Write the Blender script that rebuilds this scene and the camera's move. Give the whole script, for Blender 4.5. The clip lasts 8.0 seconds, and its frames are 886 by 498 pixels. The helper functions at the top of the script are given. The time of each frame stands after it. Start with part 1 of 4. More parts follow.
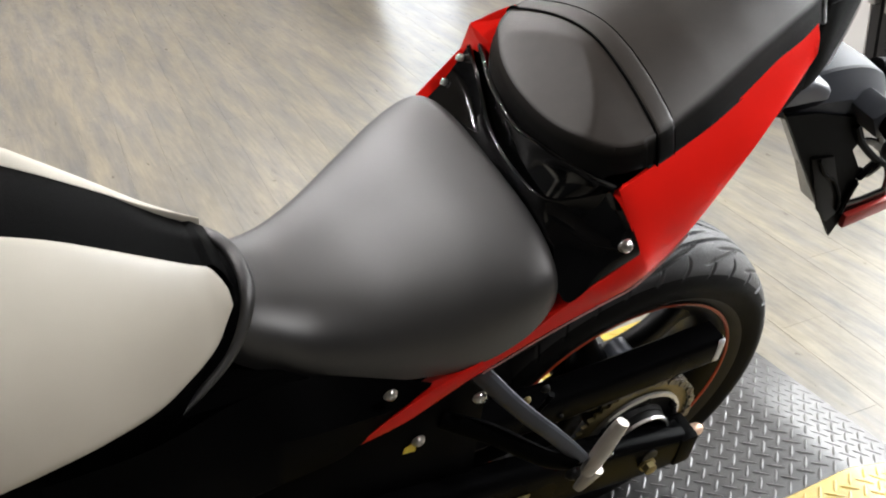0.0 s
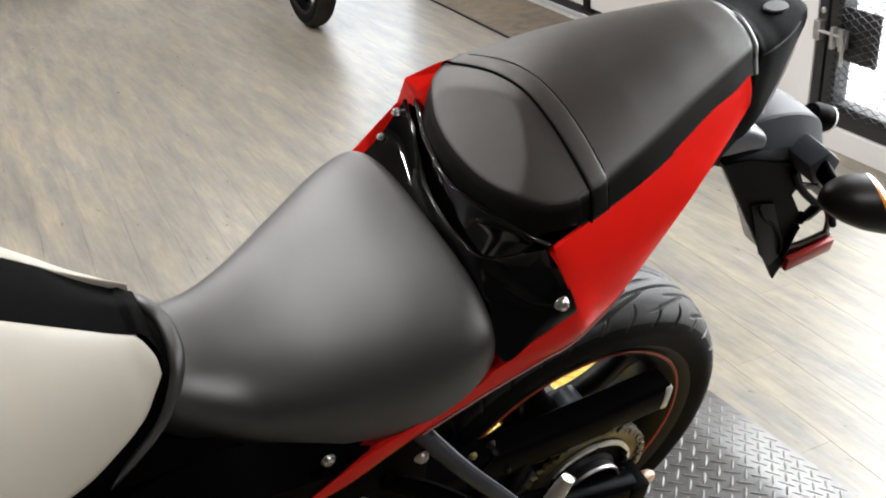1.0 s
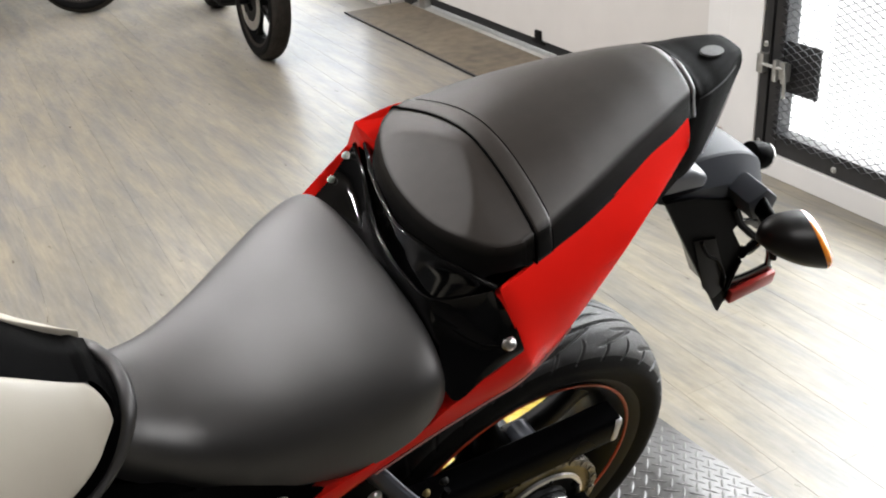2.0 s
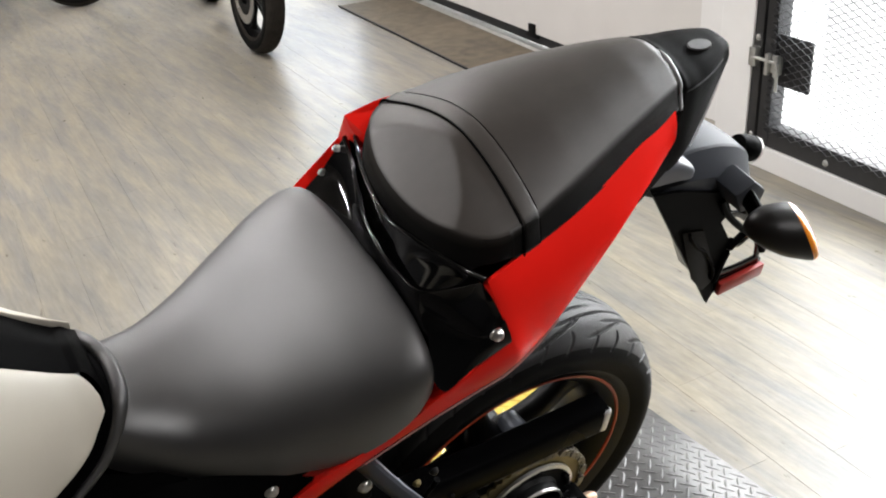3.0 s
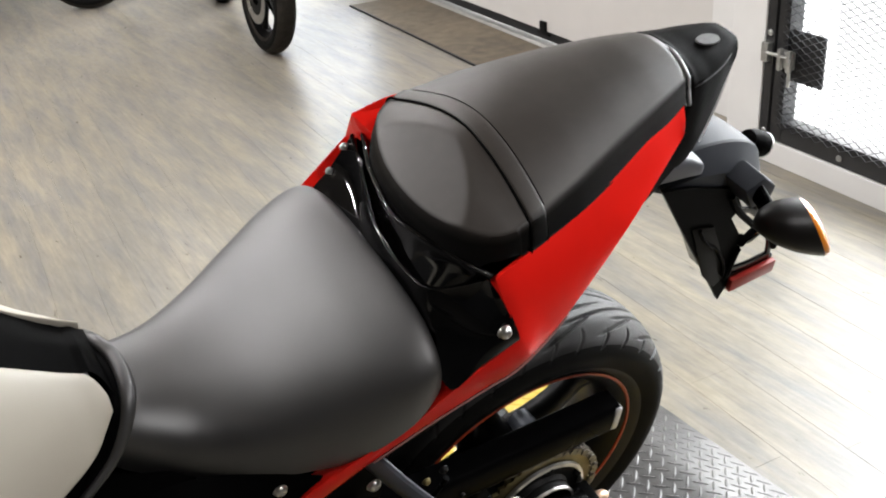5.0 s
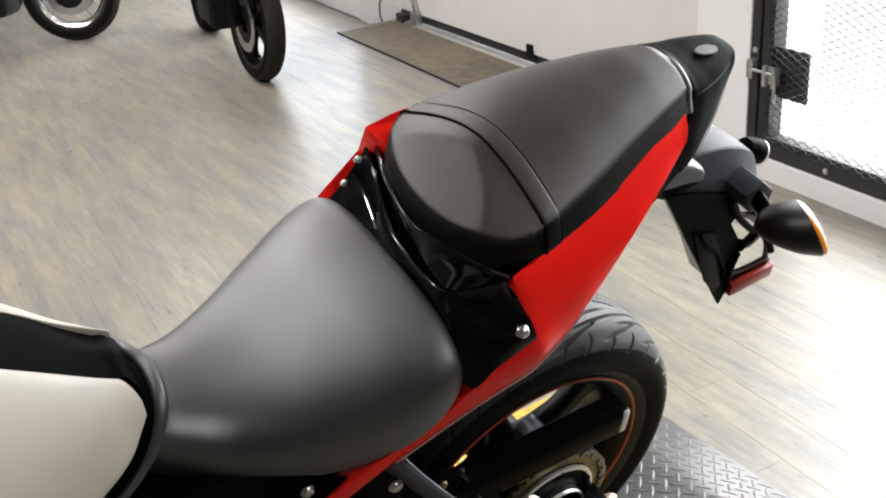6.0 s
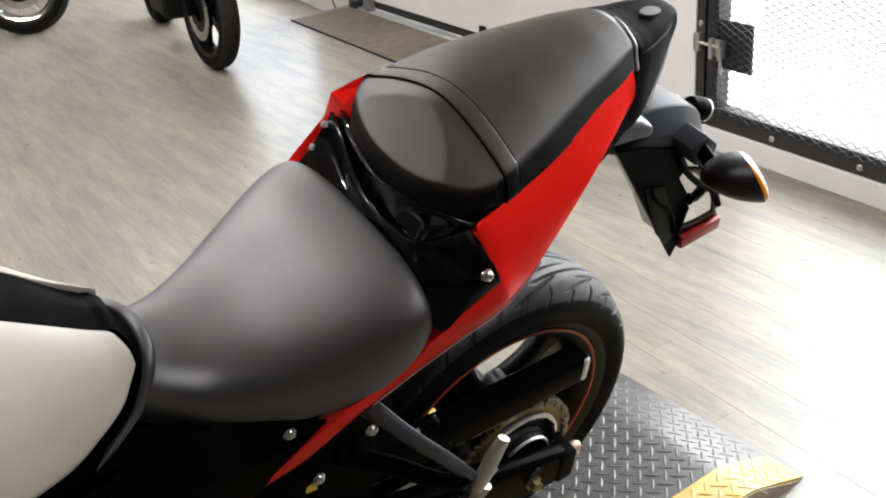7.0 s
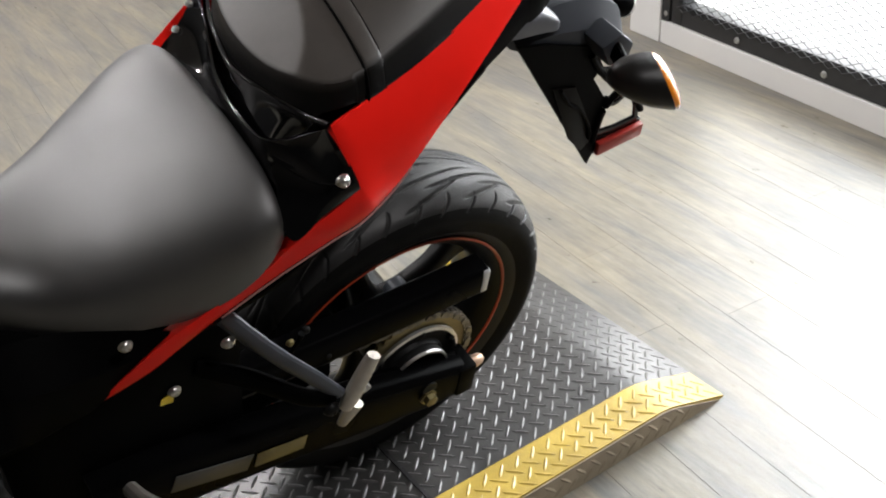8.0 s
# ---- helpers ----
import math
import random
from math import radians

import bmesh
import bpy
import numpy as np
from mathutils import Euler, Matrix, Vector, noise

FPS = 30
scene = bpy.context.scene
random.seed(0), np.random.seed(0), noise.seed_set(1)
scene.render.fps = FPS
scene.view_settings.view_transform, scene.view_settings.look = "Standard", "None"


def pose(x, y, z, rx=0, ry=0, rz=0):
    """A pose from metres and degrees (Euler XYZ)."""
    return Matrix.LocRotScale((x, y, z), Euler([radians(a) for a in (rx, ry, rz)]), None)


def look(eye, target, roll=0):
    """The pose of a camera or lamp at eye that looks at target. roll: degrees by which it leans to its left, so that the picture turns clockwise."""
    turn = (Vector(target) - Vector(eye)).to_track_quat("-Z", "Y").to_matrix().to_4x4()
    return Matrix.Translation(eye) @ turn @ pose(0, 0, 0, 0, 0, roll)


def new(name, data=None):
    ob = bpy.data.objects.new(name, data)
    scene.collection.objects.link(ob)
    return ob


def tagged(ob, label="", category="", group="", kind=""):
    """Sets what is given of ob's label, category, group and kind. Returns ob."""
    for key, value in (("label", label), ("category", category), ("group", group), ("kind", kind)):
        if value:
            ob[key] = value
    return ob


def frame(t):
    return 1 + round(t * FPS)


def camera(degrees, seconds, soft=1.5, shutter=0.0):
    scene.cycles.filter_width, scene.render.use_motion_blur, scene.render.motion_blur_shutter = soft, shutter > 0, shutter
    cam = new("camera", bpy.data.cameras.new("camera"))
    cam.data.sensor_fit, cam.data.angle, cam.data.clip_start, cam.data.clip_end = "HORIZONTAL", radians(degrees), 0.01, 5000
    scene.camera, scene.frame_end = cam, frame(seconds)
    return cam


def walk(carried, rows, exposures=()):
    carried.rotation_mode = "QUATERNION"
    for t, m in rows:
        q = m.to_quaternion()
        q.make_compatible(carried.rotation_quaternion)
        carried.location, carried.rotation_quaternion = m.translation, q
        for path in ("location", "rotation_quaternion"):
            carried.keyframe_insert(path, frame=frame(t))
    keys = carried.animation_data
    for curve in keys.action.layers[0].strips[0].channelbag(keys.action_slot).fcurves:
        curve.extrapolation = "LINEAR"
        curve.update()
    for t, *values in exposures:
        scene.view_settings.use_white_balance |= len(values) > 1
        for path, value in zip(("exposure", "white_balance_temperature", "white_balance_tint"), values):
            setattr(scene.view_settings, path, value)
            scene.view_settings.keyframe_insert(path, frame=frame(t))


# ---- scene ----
cam = camera(48.22, 8.0, soft=2.0)
PATH = [
    (0, -0.7446, -1.1671, 1.3499, -24.91, -29.76, -4.20),
    (0.5, -0.7010, -1.1674, 1.3558, -27.93, -29.67, -3.11),
    (1, -0.7025, -1.1581, 1.3664, -27.35, -28.09, -4.23),
    (1.5, -0.7002, -1.1653, 1.3852, -29.72, -26.53, -3.60),
    (3, -0.6972, -1.1864, 1.3923, -30.44, -27.06, -3.63),
    (3.5, -0.6950, -1.1900, 1.3915, -30.18, -27.08, -3.67),
    (4, -0.6938, -1.1923, 1.3935, -29.99, -27.21, -4.07),
    (4.5, -0.6857, -1.1874, 1.3898, -29.41, -27.60, -4.36),
    (6, -0.7457, -1.2091, 1.3885, -30.63, -25.61, -5.08),
    (6.5, -0.7918, -1.2494, 1.3767, -32.26, -26.83, -6.13),
    (7, -0.7998, -1.2720, 1.3800, -33.18, -26.44, -5.89),
    (7.5, -0.7571, -1.2893, 1.3633, -34.69, -28.59, -3.73),
    (8, -0.6251, -1.2680, 1.3298, -33.37, -32.68, -3.76),
]
walk(cam, [(t, pose(x, y, z, 90 + pitch, 0, yaw) @ pose(0, 0, 0, 0, 0, roll)) for t, x, y, z, yaw, pitch, roll in PATH],
     exposures=[(0, 0.34), (1.5, 0.27), (3.5, 0.27), (4.5, 0.29), (6.5, 0.27), (8, 0.15)])

# ---- world, sun, lamps, exposure ----
ROOM = pose(0, 0, 0, 0, 0, -4.7)          # the walls and planks run 4.7 degrees off the motorcycle
scene.view_settings.exposure = 0.0
world = bpy.data.worlds.new("world")
scene.world = world
world.use_nodes = True
wn = world.node_tree.nodes
sky = wn.new("ShaderNodeTexSky")
sky.sky_type, sky.sun_disc = "NISHITA", False
sky.sun_elevation, sky.sun_rotation = radians(57), radians(61)
world.node_tree.links.new(sky.outputs["Color"], wn["Background"].inputs["Color"])
wn["Background"].inputs["Strength"].default_value = 0.12


def lamp(name, kind, m, energy, color=(1, 1, 1), **more):
    data = bpy.data.lights.new(name, kind)
    data.energy, data.color = energy, color
    for key, value in more.items():
        if key == "size":
            data.size = value
        elif key == "size_y":
            data.shape, data.size_y = "RECTANGLE", value
        elif key == "angle":
            data.angle = value
        elif key == "disk":
            data.shape, data.size = "DISK", value
    ob = new(name, data)
    ob.matrix_world = m
    return ob


lamp("sun", "SUN", look((4, 2.2, 7), (0, 0, 0)), 1.0, (1.0, 0.96, 0.9), angle=radians(12))
# daylight through the mesh gate and through the glass entrance
lamp("gate_daylight", "AREA", ROOM @ look((2.75, 0.45, 2.0), (0.9, 0.35, 0.2)), 170, (0.92, 0.965, 1.0), size=1.7, size_y=1.9)
lamp("entrance_daylight", "AREA", ROOM @ look((1.775, 6.0, 1.4), (0.0, 6.0, 1.15)), 38, (0.90, 0.96, 1.0), size=2.6, size_y=2.0)


# ---- materials ----
def material(name, color, rough=0.5, metal=0.0, grain=0.0, scale=40.0, bump=0.0, bump_scale=200.0, wear=0.0, coat=0.0, spec=0.5, per_object=0.0, coat_rough=0.04, ior=1.5):
    """Principled surface with two scales of variation in colour and roughness, and a fine relief."""
    m = bpy.data.materials.new(name)
    m.use_nodes = True
    nodes, links = m.node_tree.nodes, m.node_tree.links
    b = nodes["Principled BSDF"]
    b.inputs["Metallic"].default_value = metal
    b.inputs["Coat Weight"].default_value = coat
    b.inputs["Coat Roughness"].default_value = coat_rough
    b.inputs["Specular IOR Level"].default_value = spec
    b.inputs["IOR"].default_value = ior
    tc = nodes.new("ShaderNodeTexCoord")
    n1, n2 = nodes.new("ShaderNodeTexNoise"), nodes.new("ShaderNodeTexNoise")
    n1.inputs["Scale"].default_value, n1.inputs["Detail"].default_value = scale, 6
    n2.inputs["Scale"].default_value, n2.inputs["Detail"].default_value = scale / 9, 3
    for n in (n1, n2):
        links.new(tc.outputs["Object"], n.inputs["Vector"])
    add = nodes.new("ShaderNodeMath")
    links.new(n1.outputs["Fac"], add.inputs[0])
    links.new(n2.outputs["Fac"], add.inputs[1])
    ramp = nodes.new("ShaderNodeMapRange")
    ramp.inputs["From Min"].default_value, ramp.inputs["From Max"].default_value = 0.6, 1.4
    ramp.inputs["To Min"].default_value, ramp.inputs["To Max"].default_value = 1 - grain, 1 + grain
    links.new(add.outputs[0], ramp.inputs["Value"])
    mul = nodes.new("ShaderNodeVectorMath")
    mul.operation = "SCALE"
    mul.inputs[0].default_value = color
    links.new(ramp.outputs["Result"], mul.inputs["Scale"])
    last = mul.outputs["Vector"]
    if per_object:
        info, hs = nodes.new("ShaderNodeObjectInfo"), nodes.new("ShaderNodeMapRange")
        hs.inputs["To Min"].default_value, hs.inputs["To Max"].default_value = 1 - per_object, 1 + per_object
        links.new(info.outputs["Random"], hs.inputs["Value"])
        mul2 = nodes.new("ShaderNodeVectorMath")
        mul2.operation = "SCALE"
        links.new(last, mul2.inputs[0])
        links.new(hs.outputs["Result"], mul2.inputs["Scale"])
        last = mul2.outputs["Vector"]
    links.new(last, b.inputs["Base Color"])
    rr = nodes.new("ShaderNodeMapRange")
    rr.inputs["From Min"].default_value, rr.inputs["From Max"].default_value = 0.3, 0.7
    rr.inputs["To Min"].default_value, rr.inputs["To Max"].default_value = max(0.02, rough - 0.05 - wear), rough + 0.05 + wear
    links.new(n2.outputs["Fac"], rr.inputs["Value"])
    links.new(rr.outputs["Result"], b.inputs["Roughness"])
    if bump:
        nb, bp = nodes.new("ShaderNodeTexNoise"), nodes.new("ShaderNodeBump")
        nb.inputs["Scale"].default_value, nb.inputs["Detail"].default_value = bump_scale, 4
        links.new(tc.outputs["Object"], nb.inputs["Vector"])
        bp.inputs["Strength"].default_value, bp.inputs["Distance"].default_value = bump, 0.002
        links.new(nb.outputs["Fac"], bp.inputs["Height"])
        links.new(bp.outputs["Normal"], b.inputs["Normal"])
    return m


VINYL = material("seat_vinyl", (0.0125, 0.0118, 0.0110), 0.47, grain=0.2, bump=0.22, bump_scale=900, scale=60, spec=0.95, ior=1.74)


def shaded_band(m, color, rough, spec):
    """Paints a vinyl's sloping side band darker and duller, its shade put into the colour, where the mesh says so."""
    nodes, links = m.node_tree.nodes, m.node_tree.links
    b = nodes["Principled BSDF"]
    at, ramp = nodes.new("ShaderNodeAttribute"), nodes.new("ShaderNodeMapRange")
    at.attribute_name = "side_shade"
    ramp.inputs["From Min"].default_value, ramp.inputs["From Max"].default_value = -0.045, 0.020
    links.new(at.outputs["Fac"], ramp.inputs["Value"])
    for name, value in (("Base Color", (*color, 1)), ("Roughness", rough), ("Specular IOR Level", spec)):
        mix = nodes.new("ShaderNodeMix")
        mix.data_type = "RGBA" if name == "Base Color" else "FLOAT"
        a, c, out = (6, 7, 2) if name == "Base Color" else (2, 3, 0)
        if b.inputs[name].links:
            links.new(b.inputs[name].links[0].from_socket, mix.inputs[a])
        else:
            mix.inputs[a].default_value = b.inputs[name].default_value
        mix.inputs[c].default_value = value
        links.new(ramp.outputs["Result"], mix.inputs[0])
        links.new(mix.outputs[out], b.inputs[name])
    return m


PADVINYL = shaded_band(material("pillion_vinyl", (0.0300, 0.0235, 0.0180), 0.46, grain=0.2, bump=0.16, bump_scale=900, scale=60, spec=0.6, ior=1.55), (0.0050, 0.0048, 0.0046), 0.5, 0.08)
DUSTY = material("dusty_tyre_rubber", (0.020, 0.017, 0.014), 0.7, grain=0.4, scale=30, bump=0.3, bump_scale=400, spec=0.15)
BADGE = material("dull_silver_badge", (0.062, 0.060, 0.058), 0.5, grain=0.35, scale=220)
HOUSING = material("dark_lamp_plastic", (0.0075, 0.0066, 0.0058), 0.42, grain=0.2, bump=0.1, bump_scale=600, spec=0.25)
ARM = material("black_painted_metal", (0.0020, 0.0020, 0.0022), 0.28, grain=0.2, bump=0.06, bump_scale=500, spec=0.012)
PIPING = material("grey_piping", (0.42, 0.42, 0.43), 0.35, grain=0.1)
RED = material("red_paint", (0.90, 0.016, 0.010), 0.30, grain=0.04, scale=25, coat=0.16, spec=0.04, coat_rough=0.04)
CREAM = material("cream_white_paint", (0.60, 0.555, 0.465), 0.45, grain=0.03, scale=20, coat=0.12, coat_rough=0.12)
GLOSS = material("gloss_black_plastic", (0.0018, 0.0018, 0.0019), 0.085, grain=0.2, wear=0.0, spec=0.36)
SATIN = material("satin_black_plastic", (0.0015, 0.0015, 0.0016), 0.5, grain=0.2, bump=0.15, bump_scale=600, spec=0.02)
TAILBLACK = material("carbon_black_cover", (0.0021, 0.0019, 0.0018), 0.55, grain=0.2, bump=0.1, bump_scale=800, spec=0.03)
RUBBER = material("tyre_sidewall", (0.0036, 0.0035, 0.0034), 0.6, grain=0.35, scale=30, bump=0.25, bump_scale=500, wear=0.08, spec=0.08)
TREAD = material("tyre_tread_rubber", (0.0085, 0.0083, 0.0081), 0.46, grain=0.35, scale=30, bump=0.25, bump_scale=500, wear=0.08, spec=0.42)
WHEELBLACK = material("black_wheel_paint", (0.003, 0.003, 0.003), 0.35, grain=0.2, spec=0.12)
ORANGE = material("orange_rim_tape", (0.42, 0.055, 0.018), 0.4, grain=0.1)
STEEL = material("brushed_steel", (0.55, 0.54, 0.52), 0.3, metal=1.0, grain=0.15, wear=0.1)
BRASS = material("gold_sprocket", (0.22, 0.18, 0.085), 0.45, metal=0.9, grain=0.25, wear=0.1)
CHAINMETAL = material("oiled_chain", (0.16, 0.15, 0.13), 0.4, metal=0.9, grain=0.4, scale=120)
ALLOY = material("cast_alloy", (0.46, 0.43, 0.38), 0.5, metal=0.7, grain=0.2, wear=0.1)
GREYPAINT = material("grey_satin_metal", (0.075, 0.082, 0.098), 0.36, metal=0.2, grain=0.2, spec=0.5)
LAMPGREY = material("dark_smoked_lens", (0.040, 0.044, 0.052), 0.50, grain=0.1, spec=0.14)
REDLENS = material("red_reflector", (0.27, 0.022, 0.016), 0.3, grain=0.3, scale=30, coat=0.12, spec=0.2)
AMBER = material("amber_lens", (0.95, 0.30, 0.02), 0.25, grain=0.05, coat=1.0, coat_rough=0.18)
CLEARLENS = material("clear_lens", (0.85, 0.85, 0.82), 0.1, coat=0.5)
STICKERGOLD = material("gold_sticker", (0.16, 0.125, 0.035), 0.4, grain=0.2)
YELLOWSTICK = material("yellow_label", (0.85, 0.65, 0.06), 0.4, grain=0.1)
SILVERSTICK = material("silver_label", (0.035, 0.035, 0.034), 0.4, grain=0.15)
PLATE = material("painted_tread_plate", (0.034, 0.033, 0.032), 0.42, metal=0.25, grain=0.5, scale=14, wear=0.12, bump=0.15, coat=0.9, coat_rough=0.24)
TREADMETAL = material("worn_tread_tops", (0.066, 0.065, 0.063), 0.50, grain=0.5, scale=20, wear=0.1, spec=0.5, coat=0.4, coat_rough=0.3)
PLATEYEL = material("yellow_safety_paint", (0.50, 0.345, 0.045), 0.48, grain=0.3, scale=25, wear=0.1, bump=0.15, coat=0.8, coat_rough=0.27)
PLATESIDE = material("bare_plate_edge", (0.33, 0.275, 0.195), 0.6, metal=0.0, grain=0.3, scale=25)
WALLWHITE = material("white_wall_paint", (0.85, 0.84, 0.82), 0.6, grain=0.05, scale=6, bump=0.1)
DOORWHITE = material("off_white_door", (0.72, 0.695, 0.66), 0.5, grain=0.05, scale=5)
BLACKSTEEL = material("black_gate_steel", (0.022, 0.022, 0.023), 0.45, grain=0.3, scale=30, bump=0.2)
SEAL = material("rubber_seal", (0.012, 0.012, 0.013), 0.6, grain=0.3)
ZINC = material("zinc_steel", (0.5, 0.5, 0.48), 0.38, metal=0.9, grain=0.25, scale=60, wear=0.1)
MAT = material("brown_door_mat", (0.125, 0.100, 0.068), 0.7, grain=0.5, scale=16, bump=0.6, bump_scale=300)
CEILINGMAT = material("dark_grey_ceiling", (0.25, 0.23, 0.21), 0.8, grain=0.04, scale=8)
SPOKECHROME = material("chrome", (0.75, 0.75, 0.75), 0.12, metal=1.0)
DARKMETAL = material("dark_engine_metal", (0.005, 0.005, 0.005), 0.5, spec=0.15, metal=0.0, grain=0.3)
DARKWALL = material("charcoal_wall_paint", (0.07, 0.07, 0.072), 0.6, grain=0.08, scale=6, bump=0.1)
CONCRETE = material("pale_concrete", (0.33, 0.33, 0.32), 0.85, grain=0.15, scale=4)


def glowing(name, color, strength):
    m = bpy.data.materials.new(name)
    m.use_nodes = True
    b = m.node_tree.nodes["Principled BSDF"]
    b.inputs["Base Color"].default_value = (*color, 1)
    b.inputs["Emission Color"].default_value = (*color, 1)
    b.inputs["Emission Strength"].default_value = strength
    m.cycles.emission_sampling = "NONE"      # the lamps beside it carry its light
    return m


def plank_material():
    """Greyish oak laminate: soft grey and yellow figure along the planks, fine streaks, a slight tone of its own per plank."""
    m = material("oak_laminate", (0.30, 0.25, 0.175), 0.36)
    nodes, links = m.node_tree.nodes, m.node_tree.links
    b = nodes["Principled BSDF"]
    geo, info = nodes.new("ShaderNodeNewGeometry"), nodes.new("ShaderNodeObjectInfo")

    def noise(scale, detail, rough=0.5, distortion=0.0):
        mp, n = nodes.new("ShaderNodeMapping"), nodes.new("ShaderNodeTexNoise")
        mp.inputs["Rotation"].default_value = (0, 0, radians(4.7))
        mp.inputs["Scale"].default_value = (*scale, 1)
        links.new(geo.outputs["Position"], mp.inputs["Vector"])
        links.new(mp.outputs["Vector"], n.inputs["Vector"])
        n.inputs["Scale"].default_value, n.inputs["Detail"].default_value = 1.0, detail
        n.inputs["Roughness"].default_value, n.inputs["Distortion"].default_value = rough, distortion
        return n.outputs["Fac"]

    def spread(value, lo, hi, to0, to1):
        r = nodes.new("ShaderNodeMapRange")
        for k, v in zip(("From Min", "From Max", "To Min", "To Max"), (lo, hi, to0, to1)):
            r.inputs[k].default_value = v
        links.new(value, r.inputs["Value"])
        return r.outputs["Result"]

    figure, streak, dirt = noise((17, 2.4), 5, 0.6, 0.15), noise((95, 7), 5, 0.7), noise((3.0, 1.0), 3)
    mottle = noise((42, 17), 4, 0.65)
    mix = nodes.new("ShaderNodeMix")
    mix.data_type = "RGBA"
    mix.inputs[6].default_value, mix.inputs[7].default_value = (0.158, 0.152, 0.141, 1), (0.262, 0.230, 0.172, 1)
    links.new(spread(figure, 0.34, 0.66, 0, 1), mix.inputs[0])
    last = mix.outputs[2]
    for value in (spread(streak, 0.3, 0.7, 0.82, 1.18), spread(mottle, 0.3, 0.7, 0.87, 1.12), spread(dirt, 0.3, 0.7, 0.86, 1.14), spread(info.outputs["Random"], 0, 1, 0.955, 1.045)):
        mul = nodes.new("ShaderNodeVectorMath")
        mul.operation = "SCALE"
        links.new(last, mul.inputs[0])
        links.new(value, mul.inputs["Scale"])
        last = mul.outputs["Vector"]
    links.new(last, b.inputs["Base Color"])
    links.new(spread(mottle, 0.3, 0.7, 0.27, 0.44), b.inputs["Roughness"])
    b.inputs["Specular IOR Level"].default_value = 0.75
    bp = nodes.new("ShaderNodeBump")
    bp.inputs["Strength"].default_value, bp.inputs["Distance"].default_value = 0.30, 0.002
    links.new(mottle, bp.inputs["Height"])
    links.new(bp.outputs["Normal"], b.inputs["Normal"])
    return m


PLANK = plank_material()
JOINT = material("dark_floor_joint", (0.16, 0.14, 0.11), 0.8, grain=0.2)


# ---- mesh helpers ----
def mesh_of(bm, mat, name, smooth=35):
    bm.normal_update()
    me = bpy.data.meshes.new(name)
    bm.to_mesh(me)
    bm.free()
    me.materials.append(mat)
    if smooth:
        for p in me.polygons:
            p.use_smooth = True
        me.set_sharp_from_angle(angle=radians(smooth))
    return me


def part(name, bm, mat, parent=None, label="", m=None, smooth=35):
    """Links a bmesh as one mesh object, under a thing or a part if one is given."""
    ob = new(name, mesh_of(bm, mat, name, smooth))
    if parent is not None:
        ob.parent = parent
    if m is not None:
        ob.matrix_basis = m
    if label:
        ob["label"] = label
    return ob


def thing(name, m, label, category, group="", kind=""):
    ob = new(name)
    ob.empty_display_size = 0.1
    ob.matrix_basis = m
    return tagged(ob, label, category, group, kind)


def box(x0, x1, y0, y1, z0, z1, bevel=0.0, seg=2, bm=None):
    own = bm is None
    bm = bm or bmesh.new()
    r = bmesh.ops.create_cube(bm, size=1, matrix=Matrix.LocRotScale(((x0 + x1) / 2, (y0 + y1) / 2, (z0 + z1) / 2), None, (x1 - x0, y1 - y0, z1 - z0)))
    if bevel:
        edges = {e for v in r["verts"] for e in v.link_edges}
        bmesh.ops.bevel(bm, geom=list(edges), offset=bevel, segments=seg, profile=0.6, affect="EDGES")
    return bm


def skin(rings, closed=False, caps=True, bm=None):
    """A skin over rings of points (each with the same count); closed: the rings are loops."""
    bm = bm or bmesh.new()
    vs = [[bm.verts.new(p) for p in r] for r in rings]
    n = len(rings[0])
    for a, b in zip(vs, vs[1:]):
        for i in range(n if closed else n - 1):
            j = (i + 1) % n
            bm.faces.new((a[i], a[j], b[j], b[i]))
    if caps and closed:
        bm.faces.new(vs[0][::-1])
        bm.faces.new(vs[-1])
    bmesh.ops.recalc_face_normals(bm, faces=bm.faces)
    return bm


def spline(keys, n):
    """n rows along a smooth curve through the rows of keys."""
    k = np.array(keys, float)
    k = np.vstack([2 * k[0] - k[1], k, 2 * k[-1] - k[-2]])
    out = []
    for s in np.linspace(0, len(keys) - 1, n):
        i = min(int(s), len(keys) - 2)
        f = s - i
        a, b, c, d = k[i:i + 4]
        out.append(0.5 * (2 * b + (c - a) * f + (2 * a - 5 * b + 4 * c - d) * f * f + (3 * b - a - 3 * c + d) * f ** 3))
    return np.array(out)


def tube(points, radius, seg=10, n=24, flat=1.0, caps=True):
    """A round or flattened rod along a smooth curve; radius: a number or one per key."""
    keys = np.array(points, float)
    rad = np.full(len(keys), radius) if np.isscalar(radius) else np.array(radius, float)
    row = spline(np.column_stack([keys, rad]), n)
    rings = []
    for i, (x, y, z, r) in enumerate(row):
        t = Vector(row[min(i + 1, n - 1)][:3] - row[max(i - 1, 0)][:3]).normalized()
        side = t.cross(Vector((0, 0, 1)) if abs(t.z) < 0.95 else Vector((1, 0, 0))).normalized()
        up = side.cross(t)
        rings.append([Vector((x, y, z)) + side * (r * flat * math.cos(a)) + up * (r * math.sin(a)) for a in np.linspace(0, 2 * math.pi, seg, endpoint=False)])
    return skin(rings, True, caps)


